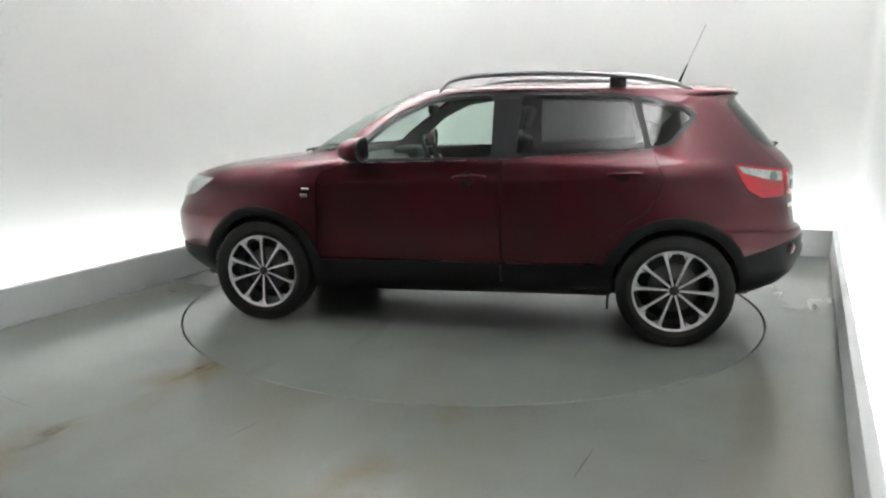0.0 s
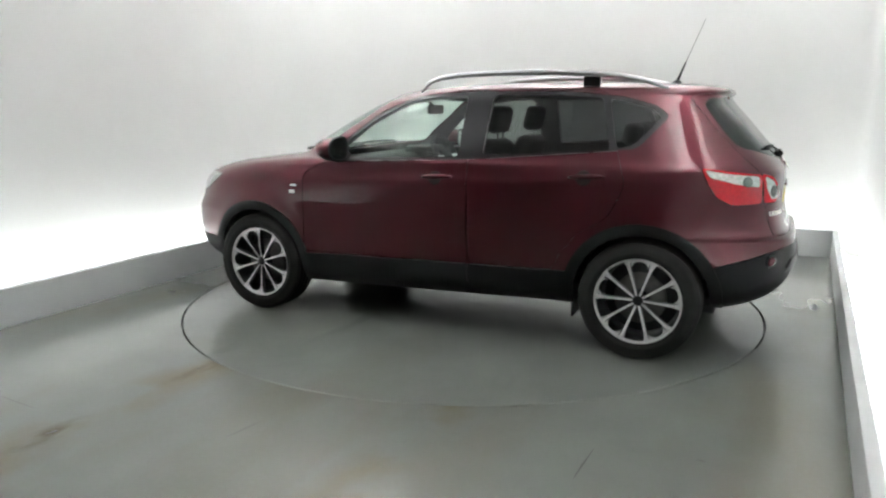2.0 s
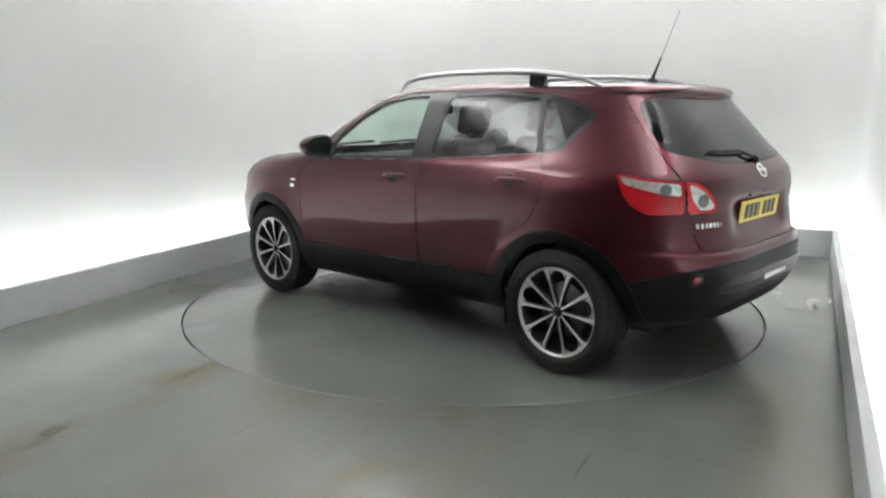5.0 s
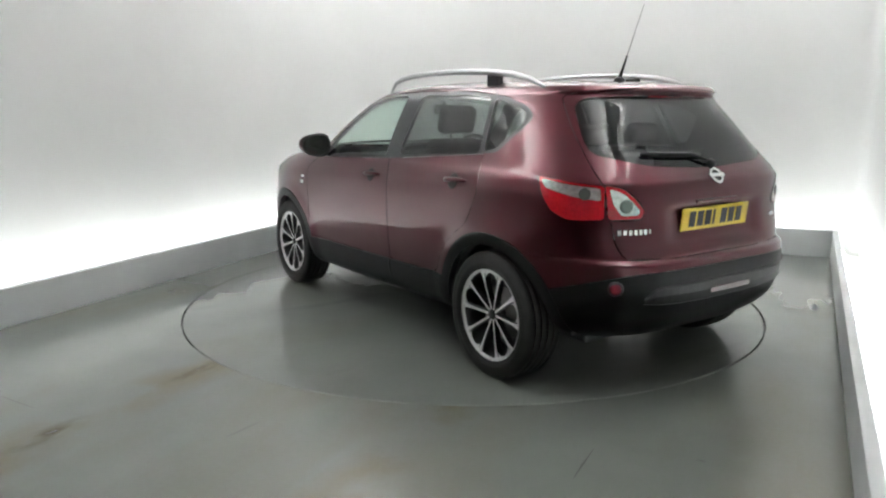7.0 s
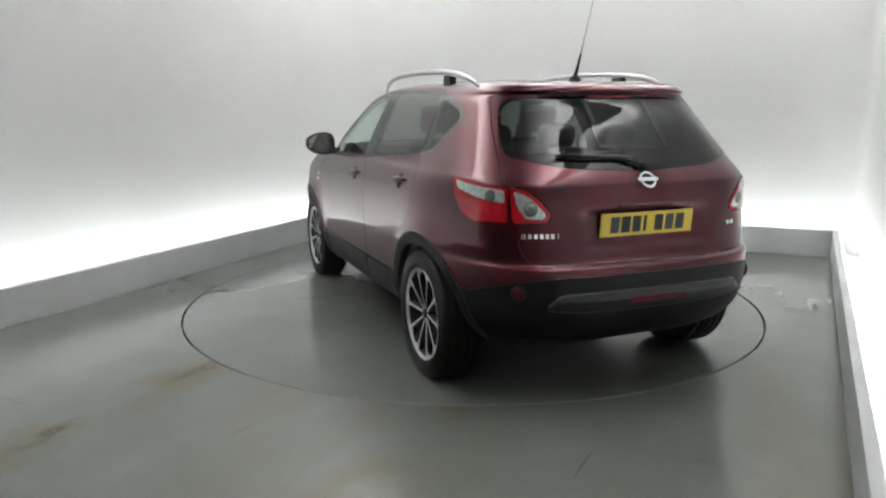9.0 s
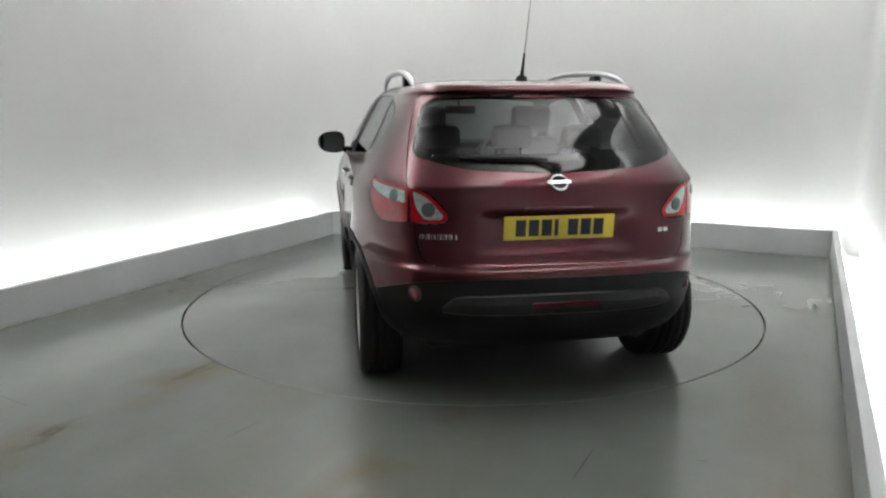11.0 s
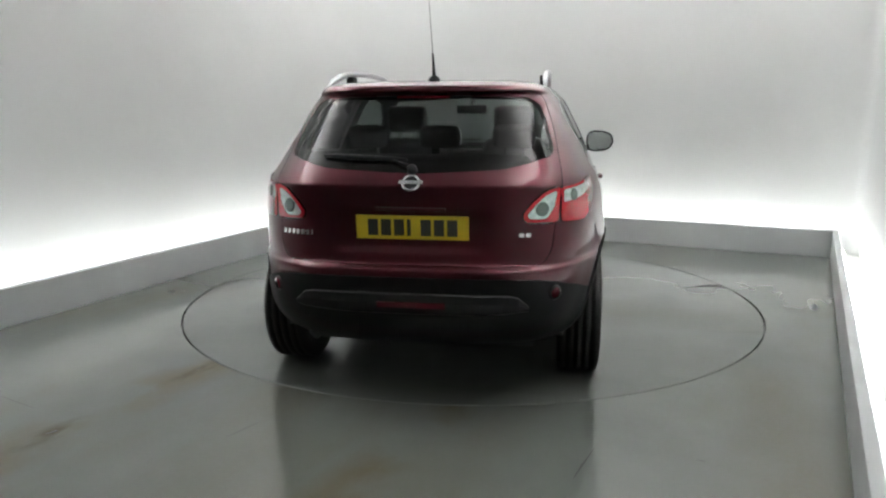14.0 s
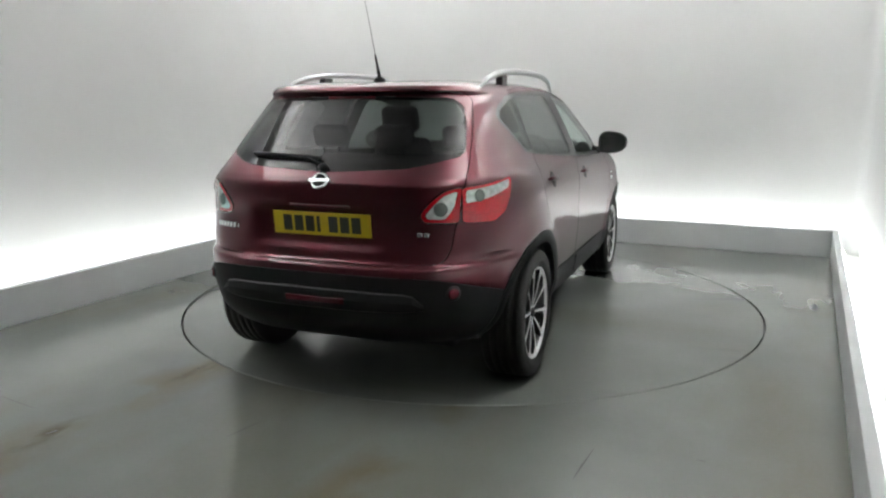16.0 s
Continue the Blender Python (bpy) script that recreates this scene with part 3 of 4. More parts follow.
def car_shell(car):
    bm = make_skin()
    from_tri = bm.copy()
    bmesh.ops.triangulate(from_tri, faces=from_tri.faces)
    from_tri.normal_update()
    from_tri.verts.index_update()
    tree = BVHTree.FromBMesh(from_tri)
    normals = [(v.co.copy(), v.normal.copy()) for v in from_tri.verts]
    from_tri.faces.ensure_lookup_table()
    tris = [[v.index for v in f.verts] for f in from_tri.faces]
    ref = (tree, normals, tris)
    SKIN.append(tree)
    L = bm.faces.layers.int.new("part")
    no = {}

    def region(name, poly, plane, accept, over=None):
        no[name] = len(no) + 1
        cut(bm, L, poly, plane, accept, no[name], over=None if over is None else [0 if o == "" else no[o] for o in over])
    flank = {1: lambda c, n: c.y > 0.35 and abs(n.y) > 0.25, -1: lambda c, n: c.y < -0.35 and abs(n.y) > 0.25}
    low = {1: lambda c, n: c.y > 0.35, -1: lambda c, n: c.y < -0.35}
    tail = lambda c, n: c.x < -1.45 and n.x < -0.25
    nose = lambda c, n: -0.1 < c.x < 1.33 and n.x > 0.06 and c.z > 1.05
    ahead = lambda c, n: c.x > 1.2
    for s, k in ((1, "l"), (-1, "r")):
        region("door_f" + k, DOOR_F, "xz", flank[s])
        region("door_r" + k, DOOR_R, "xz", flank[s])
        region("dlo_" + k, DLO, "xz", flank[s])
        region("win_f" + k, WIN_F, "xz", flank[s])
        region("win_r" + k, WIN_R, "xz", flank[s])
        region("win_q" + k, WIN_Q, "xz", flank[s])
        region("sill_" + k, SILL, "xz", low[s])
    region("bumper_rear", rounded([(-1.2, 0.1), (-1.2, 0.50), (-1.66, 0.535), (-1.90, 0.605), (-1.98, 0.630), (-2.06, 0.652), (-2.3, 0.655), (-2.3, 0.1)], 0.04), "xz", lambda c, n: c.x < -1.2)
    region("bumper_front", rounded([(1.2, 0.1), (1.2, 0.45), (1.70, 0.475), (2.3, 0.485), (2.3, 0.1)], 0.03), "xz", lambda c, n: c.x > 1.2)
    for s, k in ((1, "l"), (-1, "r")):
        for ax, e in ((AXF, "f"), (AXR, "r")):
            region("arch_" + e + k, circle(ax, ARCHZ, 0.434), "xz", low[s])
            region("hole_" + e + k, circle(ax, ARCHZ, 0.372), "xz", low[s])
    region("tailgate", TAILGATE, "yz", tail, [""])
    region("rear_glass", REAR_GLASS, "yz", tail)
    for s, k in ((1, "l"), (-1, "r")):
        region("lamp_" + k, LAMP_SIDE, "xz", lambda c, n, s=s: c.x < -1.5 and s * c.y > 0.58 and abs(n.y) > 0.1, ["", "tailgate"])
        region("lampc_" + k, LAMP_SIDE_CLEAR, "xz", lambda c, n, s=s: c.x < -1.5 and s * c.y > 0.58 and abs(n.y) > 0.1, ["lamp_" + k])
        region("glamp_" + k, [(s * a, b) for a, b in LAMP_GATE], "yz", lambda c, n, s=s: c.x < -1.72 and s * c.y > 0.40 and n.x < -0.2, ["", "tailgate"])
        region("glampc_" + k, [(s * a, b) for a, b in LAMP_GATE_CLEAR], "yz", lambda c, n, s=s: c.x < -1.72 and s * c.y > 0.40 and n.x < -0.2, ["glamp_" + k])
        region("headlamp_" + k, rounded([(2.16, 0.76), (2.14, 0.90), (1.97, 0.945), (1.66, 0.945), (1.84, 0.83)], 0.03), "xz", lambda c, n, s=s: c.x > 1.5 and 0.30 < s * c.y)
    region("windscreen", WINDSCREEN, "yz", nose, [""])
    region("grille", rounded([(0.42, 0.62), (0.46, 0.80), (-0.46, 0.80), (-0.42, 0.62)], 0.04), "yz", lambda c, n: c.x > 1.8 and n.x > 0.3)
    region("bonnet", rounded([(0.98, 0.66), (1.06, 0.76), (1.80, 0.68), (2.02, 0.45), (2.08, 0.0), (2.02, -0.45), (1.80, -0.68), (1.06, -0.76), (0.98, -0.66), (1.18, 0.0)], 0.05), "xy", lambda c, n: c.x > 0.8 and n.z > 0.35 and c.z > 0.8, [""])

    def P(key, name, material, gap=0.0, depth=0.02, offset=0.0, label="", hang=None):
        return panel(bm, L, no[key] if key else 0, name, material, car, ref, gap, depth, offset, label, hang)
    # the painted rest falls into a shell and a few strips between the panels
    left = {f for f in bm.faces if f[L] == 0}
    lumps = []
    while left:
        todo = [left.pop()]
        lump = []
        while todo:
            f = todo.pop()
            lump.append(f)
            for e in f.edges:
                for g in e.link_faces:
                    if g in left:
                        left.discard(g)
                        todo.append(g)
        lumps.append(lump)
    lumps.sort(key=len, reverse=True)
    for k, lump in enumerate(lumps[1:]):
        no["strip%d" % k] = 100 + k
        for f in lump:
            f[L] = 100 + k
        if len(lump) > 12:
            P("strip%d" % k, "body_panel", M_PAINT, depth=0.015)
    P("", "body_shell", M_PAINT, depth=0.015)
    for k in "lr":
        df = P("door_f" + k, "front_door", M_PAINT, gap=0.0035)
        dr = P("door_r" + k, "rear_door", M_PAINT, gap=0.0035)
        P("dlo_" + k, "window_trim", M_GLOSSBLACK, offset=-0.003, depth=0.02, label="gloss black window surround and pillars")
        for key, nm, par, ma in (("win_f", "door_glass", df, M_GLASS), ("win_r", "door_glass", dr, M_PRIVACY_SIDE), ("win_q", "quarter_glass", None, M_PRIVACY_SIDE)):
            g = P(key + k, nm, ma, offset=-0.006, depth=0.004, hang=par)
            g.visible_shadow = False
        P("sill_" + k, "sill_cladding", M_BLACK, offset=0.006, depth=0.03, label="textured black plastic sill cladding")
        for e in "fr":
            P("arch_" + e + k, "wheel_arch_trim", M_BLACK, offset=0.006, depth=0.05, label="black plastic wheel arch trim")
        lp = P("lamp_" + k, "tail_lamp", M_RED, gap=0.002, offset=0.004, depth=0.02, label="red and clear wraparound tail lamp")
        P("lampc_" + k, "clear_lens", M_CLEAR, offset=0.0035, depth=0.02, hang=lp, label="clear upper lens")
        LAMPS[k] = lp
        P("headlamp_" + k, "headlamp", M_CLEAR, gap=0.002, offset=0.003, label="clear headlamp")
    P("bumper_rear", "rear_bumper", M_BLACK, gap=0.001, offset=0.004, depth=0.03, label="black plastic lower rear bumper")
    P("bumper_front", "front_bumper", M_BLACK, gap=0.001, offset=0.004, depth=0.03, label="black plastic lower front bumper")
    tg = P("tailgate", "tailgate", M_PAINT, gap=0.0045, depth=0.03)
    for k in "lr":
        gl = P("glamp_" + k, "tailgate_lamp", M_RED, gap=0.002, offset=0.004, depth=0.02, label="red-edged clear lamp set into the tailgate")
        P("glampc_" + k, "clear_lens", M_CLEAR, offset=0.0035, depth=0.02, hang=gl, label="clear lens")
        LAMPS["g" + k] = gl
    g = P("rear_glass", "rear_window", M_PRIVACY, offset=-0.002, depth=0.004, hang=tg, label="dark privacy glass rear window")
    g.visible_shadow = False
    g = P("windscreen", "windscreen", M_GLASS, offset=-0.003, depth=0.004)
    g.visible_shadow = False
    P("grille", "grille", M_GLOSSBLACK, offset=-0.012)
    P("bonnet", "bonnet", M_PAINT, gap=0.003)
    # dark lining inside the painted skin
    solid = {0} | {no[k] for k in no if k[:4] in ("stri", "door", "dlo_", "sill", "bump", "tail", "bonn", "lamp", "glam", "head", "gril", "arch")}
    b3 = bmesh.new()
    vm = {}
    for f in bm.faces:
        if f[L] in solid:
            vs = []
            for v in f.verts:
                if v not in vm:
                    n = ref_normal(ref, v.co)
                    vm[v] = b3.verts.new(v.co - n * 0.026)
                vs.append(vm[v])
            try:
                b3.faces.new(vs[::-1])
            except ValueError:
                pass
    part("interior_lining", b3, M_LINING, car, smooth=True, label="dark grey cabin lining")
    bm.free()
    return tg


def ref_normal(ref, co):
    loc, n, idx, _ = ref[0].find_nearest(co)
    return n


def wheel_rows():
    return ((AXF, 1), (AXF, -1), (AXR, 1), (AXR, -1))


def make_wheel(car):
    """One wheel: outer face towards +y, hub at the origin."""
    w = empty("wheel")
    w.parent = car
    prof = [(0.236, -0.092), (0.262, -0.106), (0.300, -0.110), (0.328, -0.103), (0.336, -0.090)]
    for g in (-0.062, -0.021, 0.021, 0.062):
        prof += [(0.338, g - 0.007), (0.328, g - 0.005), (0.328, g + 0.005), (0.338, g + 0.007)]
    prof += [(0.336, 0.090), (0.328, 0.103), (0.304, 0.110), (0.284, 0.110), (0.282, 0.112), (0.264, 0.108), (0.246, 0.098), (0.240, 0.094)]
    part("tyre", lathe(prof, 72), M_RUBBER, w, smooth=True)
    rim = part("rim", lathe([(0.232, 0.086), (0.218, 0.06), (0.212, -0.09), (0.238, -0.095)], 64), M_DARKALLOY, w, smooth=True)
    part("rim_lip", lathe([(0.240, 0.094), (0.244, 0.100), (0.240, 0.101), (0.234, 0.094), (0.231, 0.086)], 64), M_ALLOY, rim, smooth=True, label="bright machined rim lip")
    part("wheel_well", lathe([(0.0001, -0.03), (0.10, -0.03), (0.212, -0.06)], 48), M_DARKALLOY, w, smooth=True)
    part("brake_disc", lathe([(0.0001, 0.012), (0.145, 0.012), (0.147, 0.006), (0.147, -0.008)], 48), M_DISC, w, smooth=True)
    rows = [(0.028, 0.0070, 0.074), (0.075, 0.0062, 0.080), (0.130, 0.0066, 0.086), (0.180, 0.0080, 0.090), (0.212, 0.0120, 0.092), (0.236, 0.022, 0.092)]
    for k in range(10):
        bm = bmesh.new()
        a = 2 * math.pi * k / 10
        tops, lows = [], []
        for r, hw, y in rows:
            tops.append([bm.verts.new((r, y, -hw)), bm.verts.new((r, y + 0.003, 0)), bm.verts.new((r, y, hw))])
            lows.append([bm.verts.new((r, y - 0.035, -hw * 0.8)), bm.verts.new((r, y - 0.035, hw * 0.8))])
        for i in range(len(rows) - 1):
            a0, a1, l0, l1 = tops[i], tops[i + 1], lows[i], lows[i + 1]
            for q in ((a0[0], a1[0], a1[1], a0[1]), (a0[1], a1[1], a1[2], a0[2])):
                bm.faces.new(q)
            for q in ((a0[0], l0[0], l1[0], a1[0]), (a0[2], a1[2], l1[1], l0[1]), (l0[0], l0[1], l1[1], l1[0])):
                bm.faces.new(q).material_index = 1
        bmesh.ops.recalc_face_normals(bm, faces=bm.faces)
        bmesh.ops.rotate(bm, cent=(0, 0, 0), matrix=Matrix.Rotation(a, 3, "Y"), verts=bm.verts)
        part("spoke", bm, M_ALLOY, w).data.materials.append(M_DARKALLOY)
    for k in range(5):
        bm = bmesh.new()
        cols = []
        for j in range(13):
            u = -1 + 2 * j / 12
            th = 2 * math.pi * (2 * k + 0.5) / 10 + u * 0.23
            ri = 0.226 - 0.030 * abs(u) ** 3
            cols.append([bm.verts.new((r * math.cos(th), y, -r * math.sin(th))) for r, y in ((0.237, 0.092), (ri, 0.0915), (ri, 0.06))])
        for p, q in zip(cols, cols[1:]):
            bm.faces.new((p[0], q[0], q[1], p[1]))
            bm.faces.new((p[1], q[1], q[2], p[2])).material_index = 1
        bmesh.ops.recalc_face_normals(bm, faces=bm.faces)
        part("spoke_web", bm, M_ALLOY, w).data.materials.append(M_DARKALLOY)
    part("hub_cap", lathe([(0.0001, 0.088), (0.018, 0.087), (0.024, 0.084), (0.026, 0.074)], 24), M_DARKALLOY, w, smooth=True)
    part("hub", lathe([(0.024, 0.076), (0.032, 0.071), (0.036, 0.062), (0.056, 0.03)], 32), M_DARKALLOY, w, smooth=True)
    for k in range(5):
        a = 2 * math.pi * k / 5 + 0.31
        bm = lathe([(0.0001, 0.080), (0.006, 0.080), (0.007, 0.068)], 8)
        bmesh.ops.translate(bm, vec=(0.041 * math.cos(a), 0, 0.041 * math.sin(a)), verts=bm.verts)
        part("wheel_nut", bm, M_DISC, w)
    return w


def build_car():
    car = empty("car")
    tagged(car, "dark red metallic five-door crossover parked on the turntable", "car")
    tg = car_shell(car)
    w = make_wheel(car)
    spin = (-18, 40, 34, 63)
    for i, (ax, s) in enumerate(wheel_rows()):
        m = pose(ax, s * 0.778, HUBZ, 0, 0, 0 if s > 0 else 180) @ pose(0, 0, 0, 0, spin[i], 0)
        if i == 0:
            w.matrix_basis = m
        else:
            copy_thing(w, m)
    return car, tg


car, tailgate = build_car()




# ---------- the car's fittings ----------
def disc_on(start, way, r, depth, material, name, parent, label="", n=24, lift=0.003, dome=0.3):
    """A small round fitting lying on the skin."""
    loc, no = on_skin(start, way)
    if no.dot(Vector(way)) > 0:
        no = -no
    bm = lathe([(0.0001, depth), (r * 0.6, depth * (1 - 0.1 * dome)), (r * 0.92, depth * (1 - dome)), (r, 0), (r, -0.01)], n, "z")
    bmesh.ops.transform(bm, matrix=Matrix.Translation(loc + no * lift) @ no.to_track_quat("Z", "Y").to_matrix().to_4x4(), verts=bm.verts)
    return part(name, bm, material, parent, label, smooth=True)


def skin_box(start, way, w, h, d, material, name, parent, label="", roll=0.0, lift=0.0, bevel=0.003):
    """A block lying on the skin: w along the car's side or width, h upwards."""
    loc, no = on_skin(start, way)
    if no.dot(Vector(way)) > 0:
        no = -no
    up = (Vector((0, 0, 1)) - no * no.z).normalized()
    al = up.cross(no)
    m = Matrix((al, up, no)).transposed().to_4x4()
    bm = boxes((-w / 2, w / 2, -h / 2, h / 2, -0.01, d), bevel=min(bevel, h * 0.3, d * 0.45 + 0.001))
    bmesh.ops.transform(bm, matrix=Matrix.Translation(loc + no * lift) @ m @ Matrix.Rotation(roll, 4, "Z"), verts=bm.verts)
    return part(name, bm, material, parent, label)


def door_handle(x, z, s, parent):
    """A pull handle bridging a flat disc, whose dark colour paints the shade of a shallow bowl."""
    loc, no = on_skin((x, s * 1.6, z), (0, -s, 0))
    shade_disc = disc_on((x + 0.015, s * 1.6, z - 0.004), (0, -s, 0), 0.044, 0.0015, M_HANDLESHADE, "handle_shade", parent, "dark disc painting the shade of the grip recess", lift=0.0015)
    pts = []
    for k in range(9):
        u = -1 + 2 * k / 8
        p, n = on_skin((x + u * 0.105, s * 1.6, z + 0.004 * u * -1), (0, -s, 0))
        if n.y * s < 0:
            n = -n
        pts.append(p + n * (0.015 * (1 - u ** 4) + 0.003))
    part("door_handle", tube(pts, [0.004, 0.011, 0.0135, 0.0145, 0.0145, 0.0145, 0.0135, 0.011, 0.004], 10, flat=0.8), M_PAINT, parent, smooth=True)


def door_mirror(s, car):
    m = empty("door_mirror")
    m.parent = car
    # housing: a rounded shell, open towards the rear
    bm = bmesh.new()
    rows = []
    for i in range(9):
        t = i / 8
        x = 0.10 - 0.155 * t
        k = math.sqrt(max(0.0, 1 - (1 - t) ** 2.4))
        ring_ = []
        for j in range(28):
            a = 2 * math.pi * j / 28
            c, sn = math.cos(a), math.sin(a)
            yy = 0.098 * k * math.copysign(abs(c) ** 0.75, c)
            zz = (0.076 - 0.012 * c) * k * math.copysign(abs(sn) ** 0.75, sn)
            ring_.append(bm.verts.new((x + 0.02 * c * t, yy, zz)))
        rows.append(ring_)
    for a, b in zip(rows, rows[1:]):
        for j in range(28):
            bm.faces.new((a[j], a[(j + 1) % 28], b[(j + 1) % 28], b[j]))
    bm.faces.new(rows[0])
    bmesh.ops.recalc_face_normals(bm, faces=bm.faces)
    bmesh.ops.scale(bm, vec=(1, s, 1), verts=bm.verts)
    sh = part("housing", bm, M_PAINT, m, "body-coloured mirror housing", smooth=True)
    rimpts = [(-0.056 + 0.02 * math.cos(a), s * 0.094 * math.copysign(abs(math.cos(a)) ** 0.75, math.cos(a)), (0.073 - 0.012 * math.cos(a)) * math.copysign(abs(math.sin(a)) ** 0.75, math.sin(a))) for a in np.linspace(0, 2 * math.pi, 33)]
    part("rim", tube(rimpts, 0.007, 8), M_GLOSSBLACK, m, smooth=True)
    bm = bmesh.new()
    bm.faces.new([bm.verts.new(Vector((-0.050 + 0.02 * p[1] / 0.1 * s, p[1], p[2]))) for p in rimpts[:-1]])
    bmesh.ops.solidify(bm, geom=bm.faces[:], thickness=0.006)
    part("mirror_glass", bm, M_MIRROR, m)
    part("stalk", boxes((-0.03, 0.055, -0.17, -0.06, -0.075, -0.035), bevel=0.012) if s > 0 else boxes((-0.03, 0.055, 0.06, 0.17, -0.075, -0.035), bevel=0.012), M_GLOSSBLACK, m)
    m.matrix_basis = pose(0.62, s * 0.975, 1.145, 0, 0, 8 * s)
    # black sail plate at the foot of the window
    skin_box((0.63, s * 1.5, 1.09), (0, -s, 0), 0.12, 0.07, 0.01, M_GLOSSBLACK, "sail_plate", car)


def roof_rail(s, car):
    r = empty("roof_rail")
    r.parent = car
    prof = [(0.165, 1.518), (0.10, 1.553), (0.02, 1.576), (-0.10, 1.590), (-0.30, 1.597), (-0.50, 1.598), (-0.75, 1.593), (-0.95, 1.583), (-1.12, 1.564), (-1.26, 1.537), (-1.38, 1.505)]
    prof = [prof[0]] + [(x, z + 0.009) for x, z in prof[1:-1]] + [prof[-1]]
    pts = [(x, s * (0.602 - 0.02 * ((x + 0.5) / 0.8) ** 2 - 0.018 * (z - 1.5) / 0.1), z) for x, z in prof]
    for k in (0, -1):
        p, n = on_skin((pts[k][0], pts[k][1], 3), (0, 0, -1))
        pts[k] = (p.x, p.y, p.z - 0.002)
    rad = [0.006, 0.012, 0.015, 0.016, 0.016, 0.016, 0.016, 0.016, 0.017, 0.014, 0.006]
    part("bar", tube(pts, rad, 12, flat=1.05), M_SATIN, r, smooth=True)
    for x in (-0.945,):
        w = 0.05
        part("foot", boxes((x - w, x + w, s * 0.56 - 0.02, s * 0.56 + 0.02, 1.49, 1.578 if x == -0.945 else 1.54), bevel=0.006), M_GLOSSBLACK if x == -0.945 else M_SATIN, r)


def seat(x, y, car, width=0.50, kind="front_seat"):
    st = empty(kind)
    st.parent = car
    h = 0.60 if kind == "front_seat" else 0.50
    part("cushion", boxes((-0.05, 0.46, -width / 2, width / 2, -0.08, 0.08), bevel=0.05), M_SEAT, st, smooth=True)
    bm = boxes((-0.06, 0.06, -width / 2, width / 2, 0, h), bevel=0.05)
    for v in bm.verts:
        v.co.y *= 1 - 0.22 * (v.co.z / h) ** 3
    bmesh.ops.rotate(bm, cent=(0, 0, 0), matrix=Matrix.Rotation(radians(-16), 3, "Y"), verts=bm.verts)
    part("backrest", bm, M_SEAT, st, smooth=True)
    n = 1 if width < 0.7 else 3
    for k in range(n):
        yy = 0 if n == 1 else (k - 1) * width * 0.33
        hr = boxes((-0.045, 0.045, yy - 0.135 + 0.02 * (n > 1), yy + 0.135 - 0.02 * (n > 1), h + 0.035, h + 0.215 - 0.05 * (n > 1)), bevel=0.04)
        bmesh.ops.rotate(hr, cent=(0, 0, 0), matrix=Matrix.Rotation(radians(-14), 3, "Y"), verts=hr.verts)
        part("headrest", hr, M_SEAT, st, smooth=True)
        for e in (-0.05, 0.05):
            part("headrest_post", tube([(-0.29 * h, yy + e, h * 0.94), (-0.27 * (h + 0.08), yy + e, h + 0.06)], 0.006, 8), M_CHROME, st)
    st.matrix_basis = pose(x, y, 0.62 if kind == "front_seat" else 0.66)


def cabin(car):
    part("cabin_floor", boxes((-1.75, 1.15, -0.70, 0.70, 0.30, 0.36), bevel=0.01), M_LINING, car)
    part("underbody", boxes((-1.70, 1.90, -0.56, 0.56, 0.22, 0.29), bevel=0.02), M_LINING, car)
    bm = boxes((0.58, 1.00, -0.70, 0.70, 0.70, 1.06), bevel=0.06)
    part("dashboard", bm, M_LINING, car, smooth=True)
    part("instrument_hood", boxes((0.52, 0.72, -0.54, -0.20, 1.02, 1.11), bevel=0.03), M_LINING, car, smooth=True)
    part("parcel_shelf", boxes((-1.85, -1.38, -0.60, 0.60, 1.01, 1.035), bevel=0.01), M_SEAT, car)
    for y in (0.36, -0.36):
        seat(-0.12, y, car)
    seat(-1.02, 0.0, car, 1.24, "rear_bench")
    sw = empty("steering_wheel")
    sw.parent = car
    rim = [(0.185 * math.cos(a), 0.185 * math.sin(a), 0) for a in np.linspace(0, 2 * math.pi, 37)]
    part("wheel_rim", tube(rim, 0.015, 8), M_LINING, sw, smooth=True)
    part("boss", boxes((-0.07, 0.07, -0.07, 0.07, -0.02, 0.02), bevel=0.015), M_LINING, sw, smooth=True)
    part("wheel_spoke", boxes((-0.018, 0.018, -0.18, 0.18, -0.008, 0.008), bevel=0.004), M_SATIN, sw)
    sw.matrix_basis = pose(0.42, -0.36, 1.02, 0, -62, 0)
    part("rear_view_mirror", boxes((0.33, 0.36, -0.115, 0.115, 1.355, 1.42), bevel=0.012), M_LINING, car, smooth=True)
    part("mirror_stem", tube([(0.36, 0, 1.40), (0.40, 0, 1.45)], 0.012, 8), M_LINING, car)


